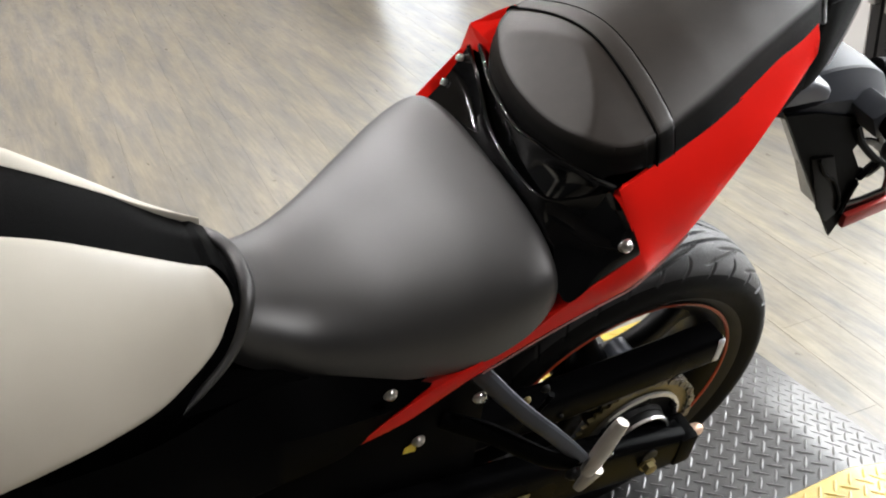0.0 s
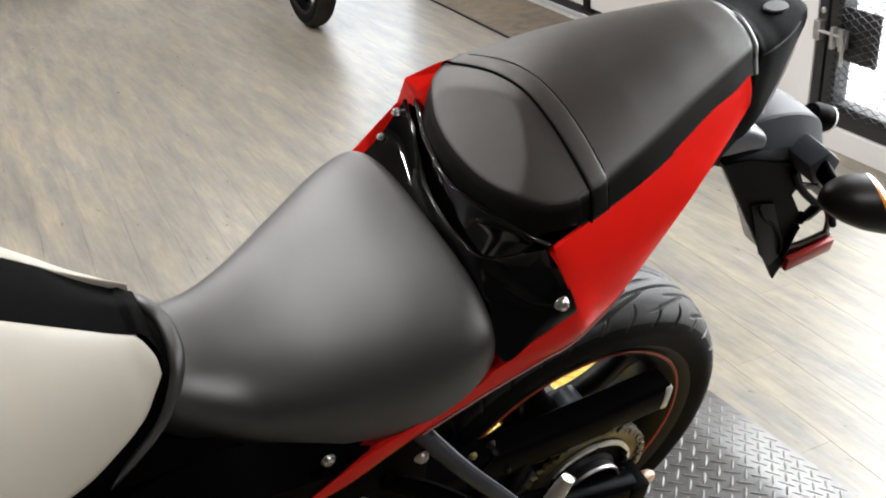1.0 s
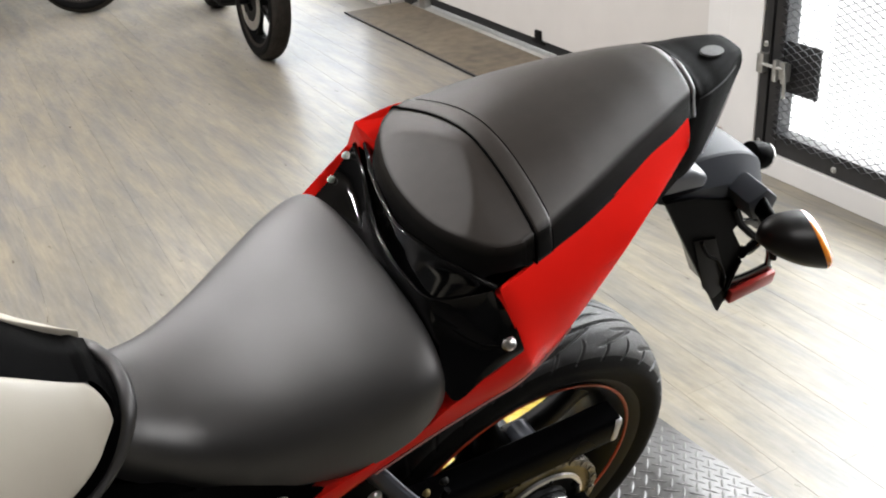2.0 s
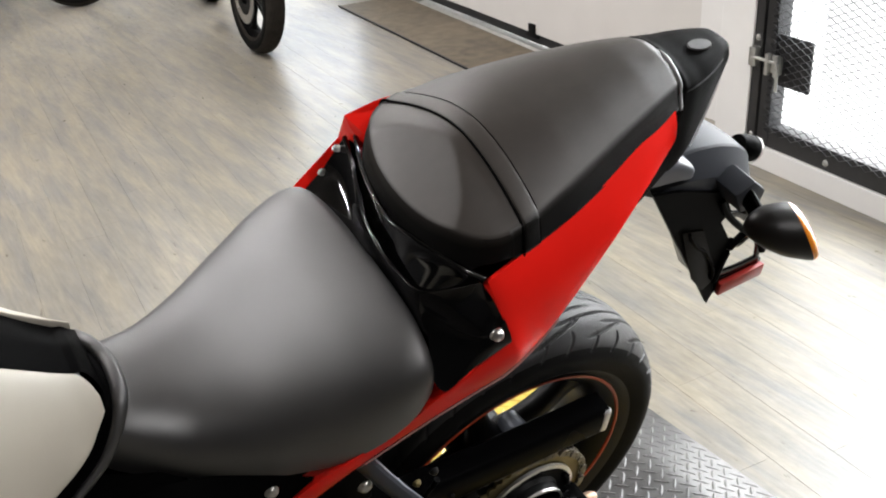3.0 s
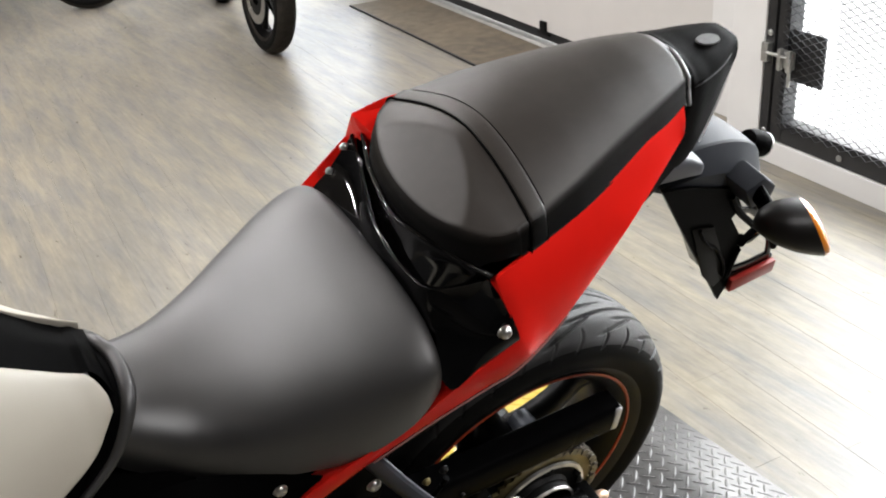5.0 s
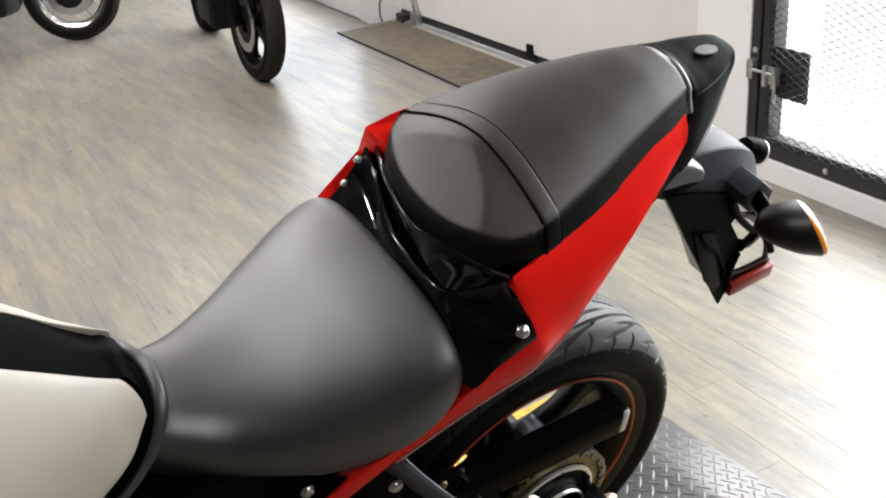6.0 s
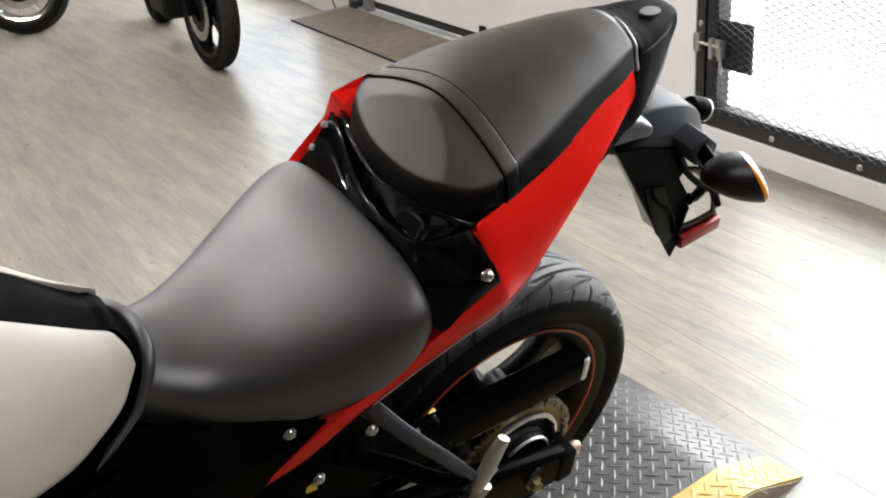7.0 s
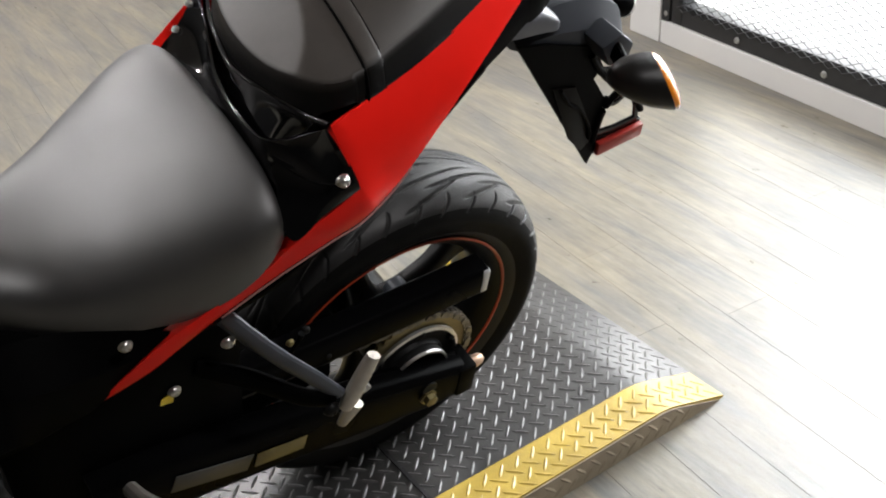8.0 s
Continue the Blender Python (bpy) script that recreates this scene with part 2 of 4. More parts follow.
def lathe(profile, seg=64, axis="y", closed=False):
    """Turns (offset along the axis, radius) round the axis."""
    rings = []
    for a in np.linspace(0, 2 * math.pi, seg, endpoint=False):
        c, s = math.cos(a), math.sin(a)
        rings.append([(r * c, o, r * s) if axis == "y" else ((r * c, r * s, o) if axis == "z" else (o, r * c, r * s)) for o, r in profile])
    bm = bmesh.new()
    vs = [[bm.verts.new(p) for p in r] for r in rings]
    n = len(profile)
    for k in range(seg):
        a, b = vs[k], vs[(k + 1) % seg]
        for i in range(n if closed else n - 1):
            j = (i + 1) % n
            bm.faces.new((a[i], a[j], b[j], b[i]))
    bmesh.ops.remove_doubles(bm, verts=bm.verts, dist=1e-6)
    bmesh.ops.recalc_face_normals(bm, faces=bm.faces)
    return bm


def prism(outline, axis, a, b, bevel=0.0, seg=2):
    """An outline (two coordinates each) pushed from a to b along an axis."""
    def place(p, v):
        return {"x": (v, p[0], p[1]), "y": (p[0], v, p[1]), "z": (p[0], p[1], v)}[axis]
    bm = bmesh.new()
    lo, hi = [bm.verts.new(place(p, a)) for p in outline], [bm.verts.new(place(p, b)) for p in outline]
    n = len(outline)
    for i in range(n):
        bm.faces.new((lo[i], lo[(i + 1) % n], hi[(i + 1) % n], hi[i]))
    bm.faces.new(lo[::-1])
    bm.faces.new(hi)
    bmesh.ops.recalc_face_normals(bm, faces=bm.faces)
    if bevel:
        bmesh.ops.bevel(bm, geom=list(bm.edges), offset=bevel, segments=seg, profile=0.6, affect="EDGES")
    return bm


def bolt(name, parent, at, r=0.008, depth=0.008, axis="y", mat=None, sign=-1, head=True):
    """A domed bolt head with a socket, its face towards sign along the axis."""
    d = depth * sign
    bm = lathe([(0, r * 1.12), (d * 0.2, r * 1.12), (d * 0.28, r), (d * 0.65, r * 0.9), (d * 0.9, r * 0.65), (d, r * 0.35), (d * 0.85, r * 0.25), (d * 0.85, 0.0)], 16, axis)
    return part(name, bm, mat or STEEL, parent, "", pose(*at))


# ---- the room ----
def setting(name, bm, mat, label, category, m=ROOM, smooth=0):
    return tagged(part(name, bm, mat, None, "", m, smooth), label, category, "", "structure")


ground = setting("ground", box(-70, 70, -70, 70, -0.16, -0.065), CONCRETE, "pale concrete ground under and outside the shop", "ground")
floor = setting("floor", box(-6.0, 2.02, -4.0, 7.5, -0.06, -0.004), JOINT, "grey-brown oak laminate plank floor, worn and glossy", "floor")
# walls: the gate wall (with the mesh gate's opening), the recess with the white door, the window wall, the rest plain
setting("wall_gate_post", box(1.80, 2.00, 1.228, 1.385, 0, 3.0, 0.004), WALLWHITE, "white painted post beside the mesh gate", "wall")
setting("wall_gate_plinth", box(1.805, 1.98, -0.72, 1.226, 0.0, 0.082, 0.003), WALLWHITE, "white painted plinth under the mesh gate", "wall")
# unseen; added to narrow the gate's daylight and keep reflections dark
setting("wall_gate_blind", box(1.80, 2.00, -4.0, -0.72, 0, 3.0), DARKWALL, "unseen charcoal wall added beside the gate to narrow its daylight", "wall")
setting("wall_gate_lintel", box(1.80, 2.00, -0.72, 1.228, 2.35, 3.0), WALLWHITE, "white painted wall above the mesh gate", "wall")
setting("wall_recess_side", box(2.00, 2.16, 1.25, 1.72, 0, 3.0), WALLWHITE, "white painted return wall", "wall")
setting("wall_door_lintel", box(2.00, 2.16, 1.72, 7.5, 2.5, 3.0), WALLWHITE, "white painted wall above the door", "wall")
wall_end = setting("wall_door_end", box(1.79, 2.16, 4.50, 4.66, 0, 2.5, 0.004), WALLWHITE, "white painted wall between door and entrance", "wall")
setting("wall_entrance_end", box(1.79, 2.16, 7.34, 7.5, 0, 2.5), WALLWHITE, "white painted wall beside the entrance", "wall")
# unseen walls that close the room, kept dark to hold down bounced light
setting("wall_north", box(-6.0, 2.16, 7.5, 7.66, 0, 3.0), DARKWALL, "plain charcoal wall", "wall")
setting("wall_west", box(-6.16, -6.0, -4.0, 7.66, 0, 3.0), DARKWALL, "plain charcoal wall", "wall")
setting("wall_south", box(-6.16, 2.16, -4.16, -4.0, 0, 3.0), DARKWALL, "plain charcoal wall", "wall")
setting("ceiling", box(-6.16, 2.16, -4.16, 7.66, 3.0, 3.12), CEILINGMAT, "dark grey shop ceiling", "ceiling")

# ceiling lamps: unseen round downlights in rows; the lone one is added to light cowl and tank
GLOW = glowing("lamp_glow", (1.0, 0.95, 0.88), 4.0)
for lx, row, watts in ((-2.75, (0.9, 3.5), 42), (-1.35, (1.4, 2.85, 4.2), 26), (0.75, (-2.0,), 36), (0.45, (2.3, 3.65, 5.0), 25)):
    for ly in row:
        d = thing("ceiling_light", ROOM @ pose(lx, ly, 2.985), "round recessed ceiling light, lit", "ceiling light", "ceiling lights")
        part("rim", lathe([(0.0, 0.11), (-0.012, 0.105), (-0.012, 0.09), (0.0, 0.088)], 32, "z"), ZINC, d)
        part("diffuser", lathe([(-0.004, 0.088), (-0.004, 0.0)], 32, "z"), GLOW, d)
        lamp("downlight", "AREA", ROOM @ pose(lx, ly, 2.965), watts, (1.0, 0.970, 0.970), disk=0.16)

# glowing sheet added for the bright overcast distance outside the gate and the entrance
OUTSIDE = glowing("glowing_distance", (1.0, 1.0, 1.0), 7.0)
setting("backdrop", box(7.0, 7.05, -11.0, 17.0, -0.05, 8.0), OUTSIDE, "plain glowing sheet added for the overcast distance outside the gate", "backdrop")

# white foot of the glass entrance, with dark vents
foot_rail = setting("door_2", box(1.80, 1.86, 4.665, 7.335, 0.004, 0.24, 0.006), WALLWHITE, "white bottom panel of the bright glass entrance", "door")
for vy in (5.0, 5.5, 6.0, 6.5, 7.0):
    part("vent", box(1.796, 1.804, vy - 0.10, vy + 0.10, 0.13, 0.19, 0.002), SEAL, foot_rail, "dark vent slot")

# white door in the recess, with its seal, threshold and roller bracket
door = setting("door_1", box(2.007, 2.06, 1.722, 4.50, 0.066, 2.495, 0.003), DOORWHITE, "wide off-white panel door, closed, over a brown mat", "door")
part("seal", box(2.009, 2.05, 1.73, 4.49, 0.020, 0.064, 0.004), SEAL, door, "black rubber door seal")
part("bracket", prism([(2.900, 0.050), (3.010, 0.050), (3.010, 0.066), (2.985, 0.070), (2.985, 0.115), (2.935, 0.115), (2.935, 0.070), (2.900, 0.066)], "x", 1.992, 2.006, 0.002), DARKMETAL, door, "small dark steel roller bracket")
setting("threshold", prism([(1.955, 0.0), (2.10, 0.0), (2.10, 0.012), (1.975, 0.012)], "y", 1.722, 4.50), ZINC, "bare metal door threshold", "threshold")
part("hinge", box(1.965, 2.006, 4.19, 4.27, 0.004, 0.085, 0.004), ZINC, door, "grey metal door hinge")
part("hinge_arm", prism([(4.20, 0.085), (4.26, 0.085), (4.33, 0.20), (4.33, 0.42), (4.29, 0.42), (4.28, 0.22)], "x", 1.985, 2.004, 0.002), ZINC, door, "grey metal hinge arm")
part("closer_box", box(1.955, 2.005, 4.36, 4.46, 0.0, 0.05, 0.004), BLACKSTEEL, door, "dark steel floor closer")
part("cable", tube([(1.875, 4.494, 0.004), (1.862, 4.493, 0.05), (1.866, 4.493, 0.12), (1.885, 4.493, 0.20), (1.89, 4.493, 0.60)], 0.004, 6, 30), SEAL, wall_end, "thin dark cable down the white wall")
mat_thing = tagged(part("door_mat", box(1.545, 1.95, 2.2, 4.43, 0.0, 0.008, 0.003), MAT, None, "", ROOM), "thin brown door mat lying before the white door", "mat")
part("edge_binding", box(1.538, 1.549, 2.2, 4.434, 0.0005, 0.0105, 0.002), SEAL, mat_thing, "dark binding along the mat")

# ---- mesh gate ----
gate = thing("mesh_gate", ROOM @ pose(1.84, 0, 0), "black steel gate with expanded metal mesh, closed, daylight behind it", "gate")
part("frame_post", box(-0.035, 0.03, 1.188, 1.226, 0.085, 2.34, 0.003), BLACKSTEEL, gate)
part("stile", box(-0.03, 0.03, 1.130, 1.182, 0.085, 2.34, 0.004), BLACKSTEEL, gate)
part("stile", box(-0.03, 0.03, -0.715, -0.655, 0.085, 2.34, 0.004), BLACKSTEEL, gate)
part("bottom_rail", box(-0.03, 0.03, -0.654, 1.129, 0.085, 0.160, 0.004), BLACKSTEEL, gate)
part("top_rail", box(-0.03, 0.03, -0.654, 1.129, 2.26, 2.34, 0.004), BLACKSTEEL, gate)
part("lock_plate", box(-0.018, -0.010, 0.984, 1.129, 0.306, 0.478, 0.002), BLACKSTEEL, gate, "black steel plate behind the lock")


def expanded_mesh(y0, y1, z0, z1, long=0.052, short=0.0122, w=0.0016, x=-0.034):
    """Expanded metal: rows of zigzag strands that touch at their turns."""
    verts, faces = [], []
    n, rows = int((y1 - y0) / long * 2), int((z1 - z0) / short)
    for r in range(rows):
        flip = 1 if r % 2 else -1
        base = len(verts)
        for i in range(n + 1):
            up = flip if i % 2 else -flip
            y, z = y0 + i * long / 2, z0 + (r + 0.5) * short + up * short * 0.47
            dx = 0.0022 * up
            verts += [(x - w + dx, y, z), (x + w + dx, y, z + w), (x + w + dx, y, z - w)]
        for i in range(n):
            a, b = base + 3 * i, base + 3 * i + 3
            for k in range(3):
                faces.append((a + k, a + (k + 1) % 3, b + (k + 1) % 3, b + k))
    me = bpy.data.meshes.new("wire_mesh")
    me.from_pydata(verts, [], faces)
    me.materials.append(BLACKSTEEL)
    return me


mesh_part = new("wire_mesh", expanded_mesh(-0.67, 1.150, 0.136, 2.28))
mesh_part.parent = gate
tagged(mesh_part, "black expanded metal mesh", "", "", "stuff")
for by in (1.205, 0.868, 0.513, 0.158, -0.197, -0.552):
    bolt("bolt", gate, (-0.031, by, 0.112), 0.010, 0.007, "x", ZINC)
bolt("bolt", gate, (-0.036, 1.207, 0.455), 0.010, 0.007, "x", ZINC)
latch = part("latch", box(-0.046, -0.034, 1.088, 1.148, 0.352, 0.412, 0.003), ZINC, gate, "zinc slide latch")
for k in (1.098, 1.138):
    part("strap", box(-0.062, -0.044, k - 0.007, k + 0.007, 0.345, 0.418, 0.003), ZINC, latch)
part("slide_bolt", tube([(-0.055, 1.205, 0.392), (-0.055, 1.150, 0.392), (-0.056, 1.106, 0.391), (-0.058, 1.091, 0.382), (-0.058, 1.089, 0.345), (-0.058, 1.088, 0.300)], 0.0058, 10, 30), ZINC, latch)
part("keeper", box(-0.060, -0.035, 1.192, 1.222, 0.360, 0.425, 0.004), ZINC, gate, "zinc latch keeper")

# ---- tread plate platform ----
PL_X0, PL_X1, PL_FOLD, PL_H, PL_Y0, PL_Y1, PL_YIN = -1.9, 0.626, 0.468, 0.060, -0.338, 0.338, -0.246


def deck_z(x):
    """Height of the platform's top: flat, a soft fold, then the ramp."""
    ramp = 0.004 + (PL_X1 - x) / (PL_X1 - PL_FOLD) * (PL_H - 0.004)
    d = 0.004
    return -d * math.log(math.exp(-min(ramp, 1.0) / d) + math.exp(-PL_H / d)) + 0.0005 if x > PL_FOLD - 0.12 else PL_H


DECKX = [PL_X0, PL_FOLD - 0.12] + list(np.linspace(PL_FOLD - 0.03, PL_FOLD + 0.03, 12)) + [PL_X1]


def slab(y0, y1):
    return prism([(PL_X0, 0.0), (PL_X1, 0.0)] + [(x, deck_z(x) if x < PL_X1 else 0.005) for x in DECKX[::-1]], "y", y0, y1)


def treads(y0, y1, x0=-0.55, x1=0.621, p=0.0252, side=None):
    """Raised lozenges in a basket weave at 45 degrees, bent with the deck."""
    verts, faces = [], []
    c = math.sqrt(0.5)
    for i in range(-40, 60):
        for j in range(-60, 60):
            cx, cy = (i + j) * p * c, (i - j) * p * c
            if not (x0 < cx < x1 and y0 + 0.008 < cy < y1 - 0.008):
                continue
            dx, dy = (c, c) if (i + j) % 2 else (c, -c)
            if cx > x1 - 0.012 or (side is not None and cy > deck_z(cx) - 0.013):
                continue
            base = len(verts)
            half, wide, high = 0.0192, 0.0037, 0.0022
            for s, w, h in ((-half, 0, 0), (-half * 0.45, -wide, 0), (half * 0.45, -wide, 0), (half, 0, 0), (half * 0.45, wide, 0), (-half * 0.45, wide, 0), (-half * 0.55, 0, high), (half * 0.55, 0, high)):
                x, y = cx + dx * s - dy * w, cy + dy * s + dx * w
                verts.append((x, y, deck_z(x) + h - 0.0003) if side is None else (x, side - h, y))
            for f in ((0, 1, 6), (1, 2, 7, 6), (2, 3, 7), (3, 4, 7), (4, 5, 6, 7), (5, 0, 6)):
                faces.append(tuple(base + k for k in f))
    me = bpy.data.meshes.new("treads")
    me.from_pydata(verts, [], faces)
    return me


platform = thing("tread_plate_platform", pose(0, 0, 0), "dark diamond tread plate platform with yellow edges under the motorcycle", "platform")
deck = part("deck", slab(PL_YIN, PL_Y1 - 0.092), PLATE, platform)
edge_a = part("yellow_edge", slab(PL_Y0 + 0.003, PL_YIN - 0.0005), PLATEYEL, platform, "yellow painted edge strip")
edge_b = part("yellow_edge", slab(PL_Y1 - 0.0915, PL_Y1), PLATEYEL, platform, "yellow painted edge strip")
part("side_plate", prism([(PL_X0, 0.0), (PL_X1 - 0.01, 0.0)] + [(x, max(0.002, deck_z(x) - 0.004)) for x in DECKX[-2::-1]], "y", PL_Y0, PL_Y0 + 0.0028), PLATESIDE, platform, "bare metal side of the platform")
for own, y0, y1, mat_ in ((deck, PL_YIN, PL_Y1 - 0.092, TREADMETAL), (edge_a, PL_Y0, PL_YIN, PLATEYEL), (edge_b, PL_Y1 - 0.092, PL_Y1, PLATEYEL)):
    me = treads(y0, y1)
    me.materials.append(mat_)
    t_ob = new("treads", me)
    t_ob.parent = own
    tagged(t_ob, "raised lozenge treads", "", "", "stuff")
side_me = treads(-0.004, 0.064, -0.3, 0.60, side=PL_Y0)
side_me.materials.append(PLATESIDE)
side_treads = new("treads", side_me)
side_treads.parent = platform
tagged(side_treads, "raised lozenge treads on the side", "", "", "stuff")
# seam where two plates meet under the wheel
part("seam", box(-0.0145, -0.0075, PL_YIN, -0.06, PL_H - 0.001, PL_H + 0.0031), SEAL, deck)

# ---- the motorcycle: its own frame has x to the tail, y to its right, z up from the rear contact ----
LEAN = 17.35
bike = thing("motorcycle", pose(0, 0, PL_H, LEAN), "red, cream and black sport motorcycle leaning on its stand", "motorcycle")
AXLE = 0.312


def tyre_mesh(grooved=True, r_out=0.312, half=0.081, r_in=0.222, tread=None, nt=1000, ns=190):
    """A tyre with a round tread and cut grooves."""
    k = r_out / 0.312
    keys = [(-0.060, 0.222), (-0.072, 0.238), (-0.079, 0.256), (-0.081, 0.271), (-0.075, 0.284), (-0.063, 0.296), (-0.045, 0.305), (-0.023, 0.3105), (0, 0.312)]
    keys = keys + [(-a, b) for a, b in keys[-2::-1]]
    prof = spline(keys, ns)
    verts, faces = [], []
    pitch = 2 * math.pi / 18
    for i in range(nt):
        th = 2 * math.pi * i / nt
        for l, r in prof:
            d = 0.0
            if grooved and r > 0.268:
                side = 1 if l > 0 else -1
                s = abs(l) / 0.079
                ph = (th / pitch + (0.5 if side > 0 else 0.0)) % 1.0
                # long sweeping groove, then a short comma on the shoulder
                for s0, s1, a0, span, power, wide in ((0.05, 0.50, 0.05, 2.1, 0.9, 0.0020), (0.34, 0.80, 0.55, 1.0, 1.35, 0.0021), (0.66, 0.97, 0.30, 0.22, 2.2, 0.0020), (0.62, 0.97, 0.80, 0.24, 2.2, 0.0020)):
                    if s0 < s < s1:
                        f = (s - s0) / (s1 - s0)
                        off = (ph - a0 - span * f ** power + 0.5) % 1.0 - 0.5
                        slope = span * power * f ** (power - 1) * pitch * 0.3 / ((s1 - s0) * 0.079)
                        dist = abs(off) * pitch * 0.3 / math.sqrt(1 + slope * slope)
                        if dist < wide:
                            d = max(d, 0.005 * min(1.0, (wide - dist) / 0.0014) * min(1.0, f * 8, (1 - f) * 8))
            rr = (r - d) * k
            verts.append((rr * math.cos(th), l * half / 0.081, rr * math.sin(th)))
    n = len(prof)
    for i in range(nt):
        a, b = i * n, ((i + 1) % nt) * n
        for j in range(n - 1):
            faces.append((a + j, b + j, b + j + 1, a + j + 1))
    me = bpy.data.meshes.new("tyre")
    me.from_pydata(verts, [], faces)
    me.materials.append(RUBBER)
    me.materials.append(tread or RUBBER)
    for p in me.polygons:
        p.use_smooth = True
        p.material_index = 1 if abs(prof[p.index % (n - 1)][0]) < 0.0735 else 0
    return me


wheel = part("rear_wheel", lathe([(-0.062, 0.214), (-0.0645, 0.226), (-0.055, 0.226), (-0.040, 0.203), (0.040, 0.203), (0.055, 0.226), (0.0645, 0.226), (0.062, 0.214), (0.042, 0.192), (0.02, 0.186), (-0.02, 0.186), (-0.042, 0.192)], 120, "y", True), WHEELBLACK, bike, "black cast wheel with an orange rim stripe", pose(0, 0, AXLE))
ty = new("tyre", tyre_mesh(tread=TREAD))
ty.parent = wheel
part("rim_stripe", lathe([(-0.0640, 0.2180), (-0.0662, 0.2190), (-0.0666, 0.2222), (-0.0655, 0.2236)], 160), ORANGE, wheel)
part("hub", lathe([(-0.075, 0.0), (-0.075, 0.040), (-0.06, 0.052), (0.06, 0.052), (0.075, 0.040), (0.075, 0.0)], 40), WHEELBLACK, wheel)
for k in range(5):
    a = radians(72 * k + 38)
    rings = []
    for r, w, h, lo in spline([(0.045, 0.034, 0.024, 0.0), (0.08, 0.024, 0.021, -0.004), (0.13, 0.020, 0.018, -0.006), (0.17, 0.023, 0.020, -0.002), (0.197, 0.040, 0.026, 0.0)], 14):
        rings.append([(r, lo + h * math.copysign(abs(math.sin(b)) ** 0.6, math.sin(b)), w * math.copysign(abs(math.cos(b)) ** 0.7, math.cos(b))) for b in np.linspace(0, 2 * math.pi, 16, endpoint=False)])
    part("spoke", skin(rings, True), WHEELBLACK, wheel, "", Matrix.Rotation(-a, 4, "Y"))

# sprocket and chain
teeth = []
for i in range(46 * 4):
    a = 2 * math.pi * i / (46 * 4)
    r = (0.109, 0.1125, 0.109, 0.1045)[i % 4]
    teeth.append((r * math.cos(a), r * math.sin(a)))
spr = part("sprocket", prism(teeth, "y", -0.098, -0.092), BRASS, bike, "worn gold rear sprocket", pose(0, -0.016, AXLE))
part("carrier", lathe([(-0.108, 0.0555), (-0.114, 0.0555), (-0.121, 0.054), (-0.123, 0.0515), (-0.121, 0.049), (-0.106, 0.048)], 64), DARKMETAL, spr, "dark steel sprocket carrier")
part("carrier_lip", lathe([(-0.120, 0.0556), (-0.1235, 0.0550), (-0.1240, 0.0520), (-0.121, 0.0500)], 64), STEEL, spr, "polished steel lip")
part("cover_ring", lathe([(-0.0998, 0.0885), (-0.1045, 0.0880), (-0.1060, 0.0825), (-0.1000, 0.0805)], 64), STEEL, spr, "thin bright ring")
part("bearing_cover", lathe([(-0.0985, 0.084), (-0.0998, 0.083), (-0.1000, 0.060), (-0.1075, 0.0565), (-0.1075, 0.036), (-0.110, 0.034), (-0.110, 0.020), (-0.118, 0.018), (-0.118, 0.0)], 48), DARKMETAL, spr)
part("spacer", lathe([(-0.110, 0.024), (-0.126, 0.023), (-0.128, 0.019), (-0.118, 0.018)], 32), DARKMETAL, spr)
for k in range(6):
    bolt("nut", spr, (0.079 * math.cos(k * math.pi / 3 + .4), -0.098, 0.079 * math.sin(k * math.pi / 3 + .4)), 0.007, 0.010, "y", DARKMETAL)


def chain():
    """Side plates, link by link, round the sprocket and forward on both runs."""
    R, front = 0.1115, -0.46
    path = []
    top0, bot0 = (0.0, AXLE + R), (0.0, AXLE - R)
    for s in np.linspace(0, 1, 30, endpoint=False):
        path.append((front + (0 - front) * s, 0.455 + (top0[1] - 0.455) * s))
    for a in np.linspace(90, -90, 23):
        path.append((R * math.cos(radians(a)), AXLE + R * math.sin(radians(a))))
    for s in np.linspace(0, 1, 30)[1:]:
        path.append((front * s, bot0[1] + (0.385 - bot0[1]) * s))
    bm = bmesh.new()
    for i, (p, q) in enumerate(zip(path, path[1:])):
        v = Vector((q[0] - p[0], 0, q[1] - p[1]))
        mid = ((p[0] + q[0]) / 2, 0, (p[1] + q[1]) / 2)
        rot = Matrix.Rotation(math.atan2(v.x, v.z) - math.pi / 2, 4, "Y")
        w = 0.0075 if i % 2 else 0.0055
        for sgn in (-1, 1):
            m = Matrix.Translation((mid[0], -0.095 + sgn * w, mid[2])) @ rot
            outline = [(-0.009, 0.004), (-0.006, 0.0066), (0, 0.005), (0.006, 0.0066), (0.009, 0.004), (0.009, -0.004), (0.006, -0.0066), (0, -0.005), (-0.006, -0.0066), (-0.009, -0.004)]
            lo = [bm.verts.new(m @ Vector((a, -0.001, b))) for a, b in outline]
            hi = [bm.verts.new(m @ Vector((a, 0.001, b))) for a, b in outline]
            n = len(lo)
            bm.faces.new(lo)
            bm.faces.new(hi[::-1])
            for k in range(n):
                bm.faces.new((lo[k], hi[k], hi[(k + 1) % n], lo[(k + 1) % n]))
        m = Matrix.Translation((p[0], -0.095, p[1])) @ Matrix.Rotation(math.pi / 2, 4, "X")
        bmesh.ops.create_cone(bm, cap_ends=True, segments=8, radius1=0.004, radius2=0.004, depth=0.019, matrix=m)
    bmesh.ops.recalc_face_normals(bm, faces=bm.faces)
    return bm


part("chain", chain(), CHAINMETAL, bike, "oiled drive chain", pose(0, -0.016, 0))


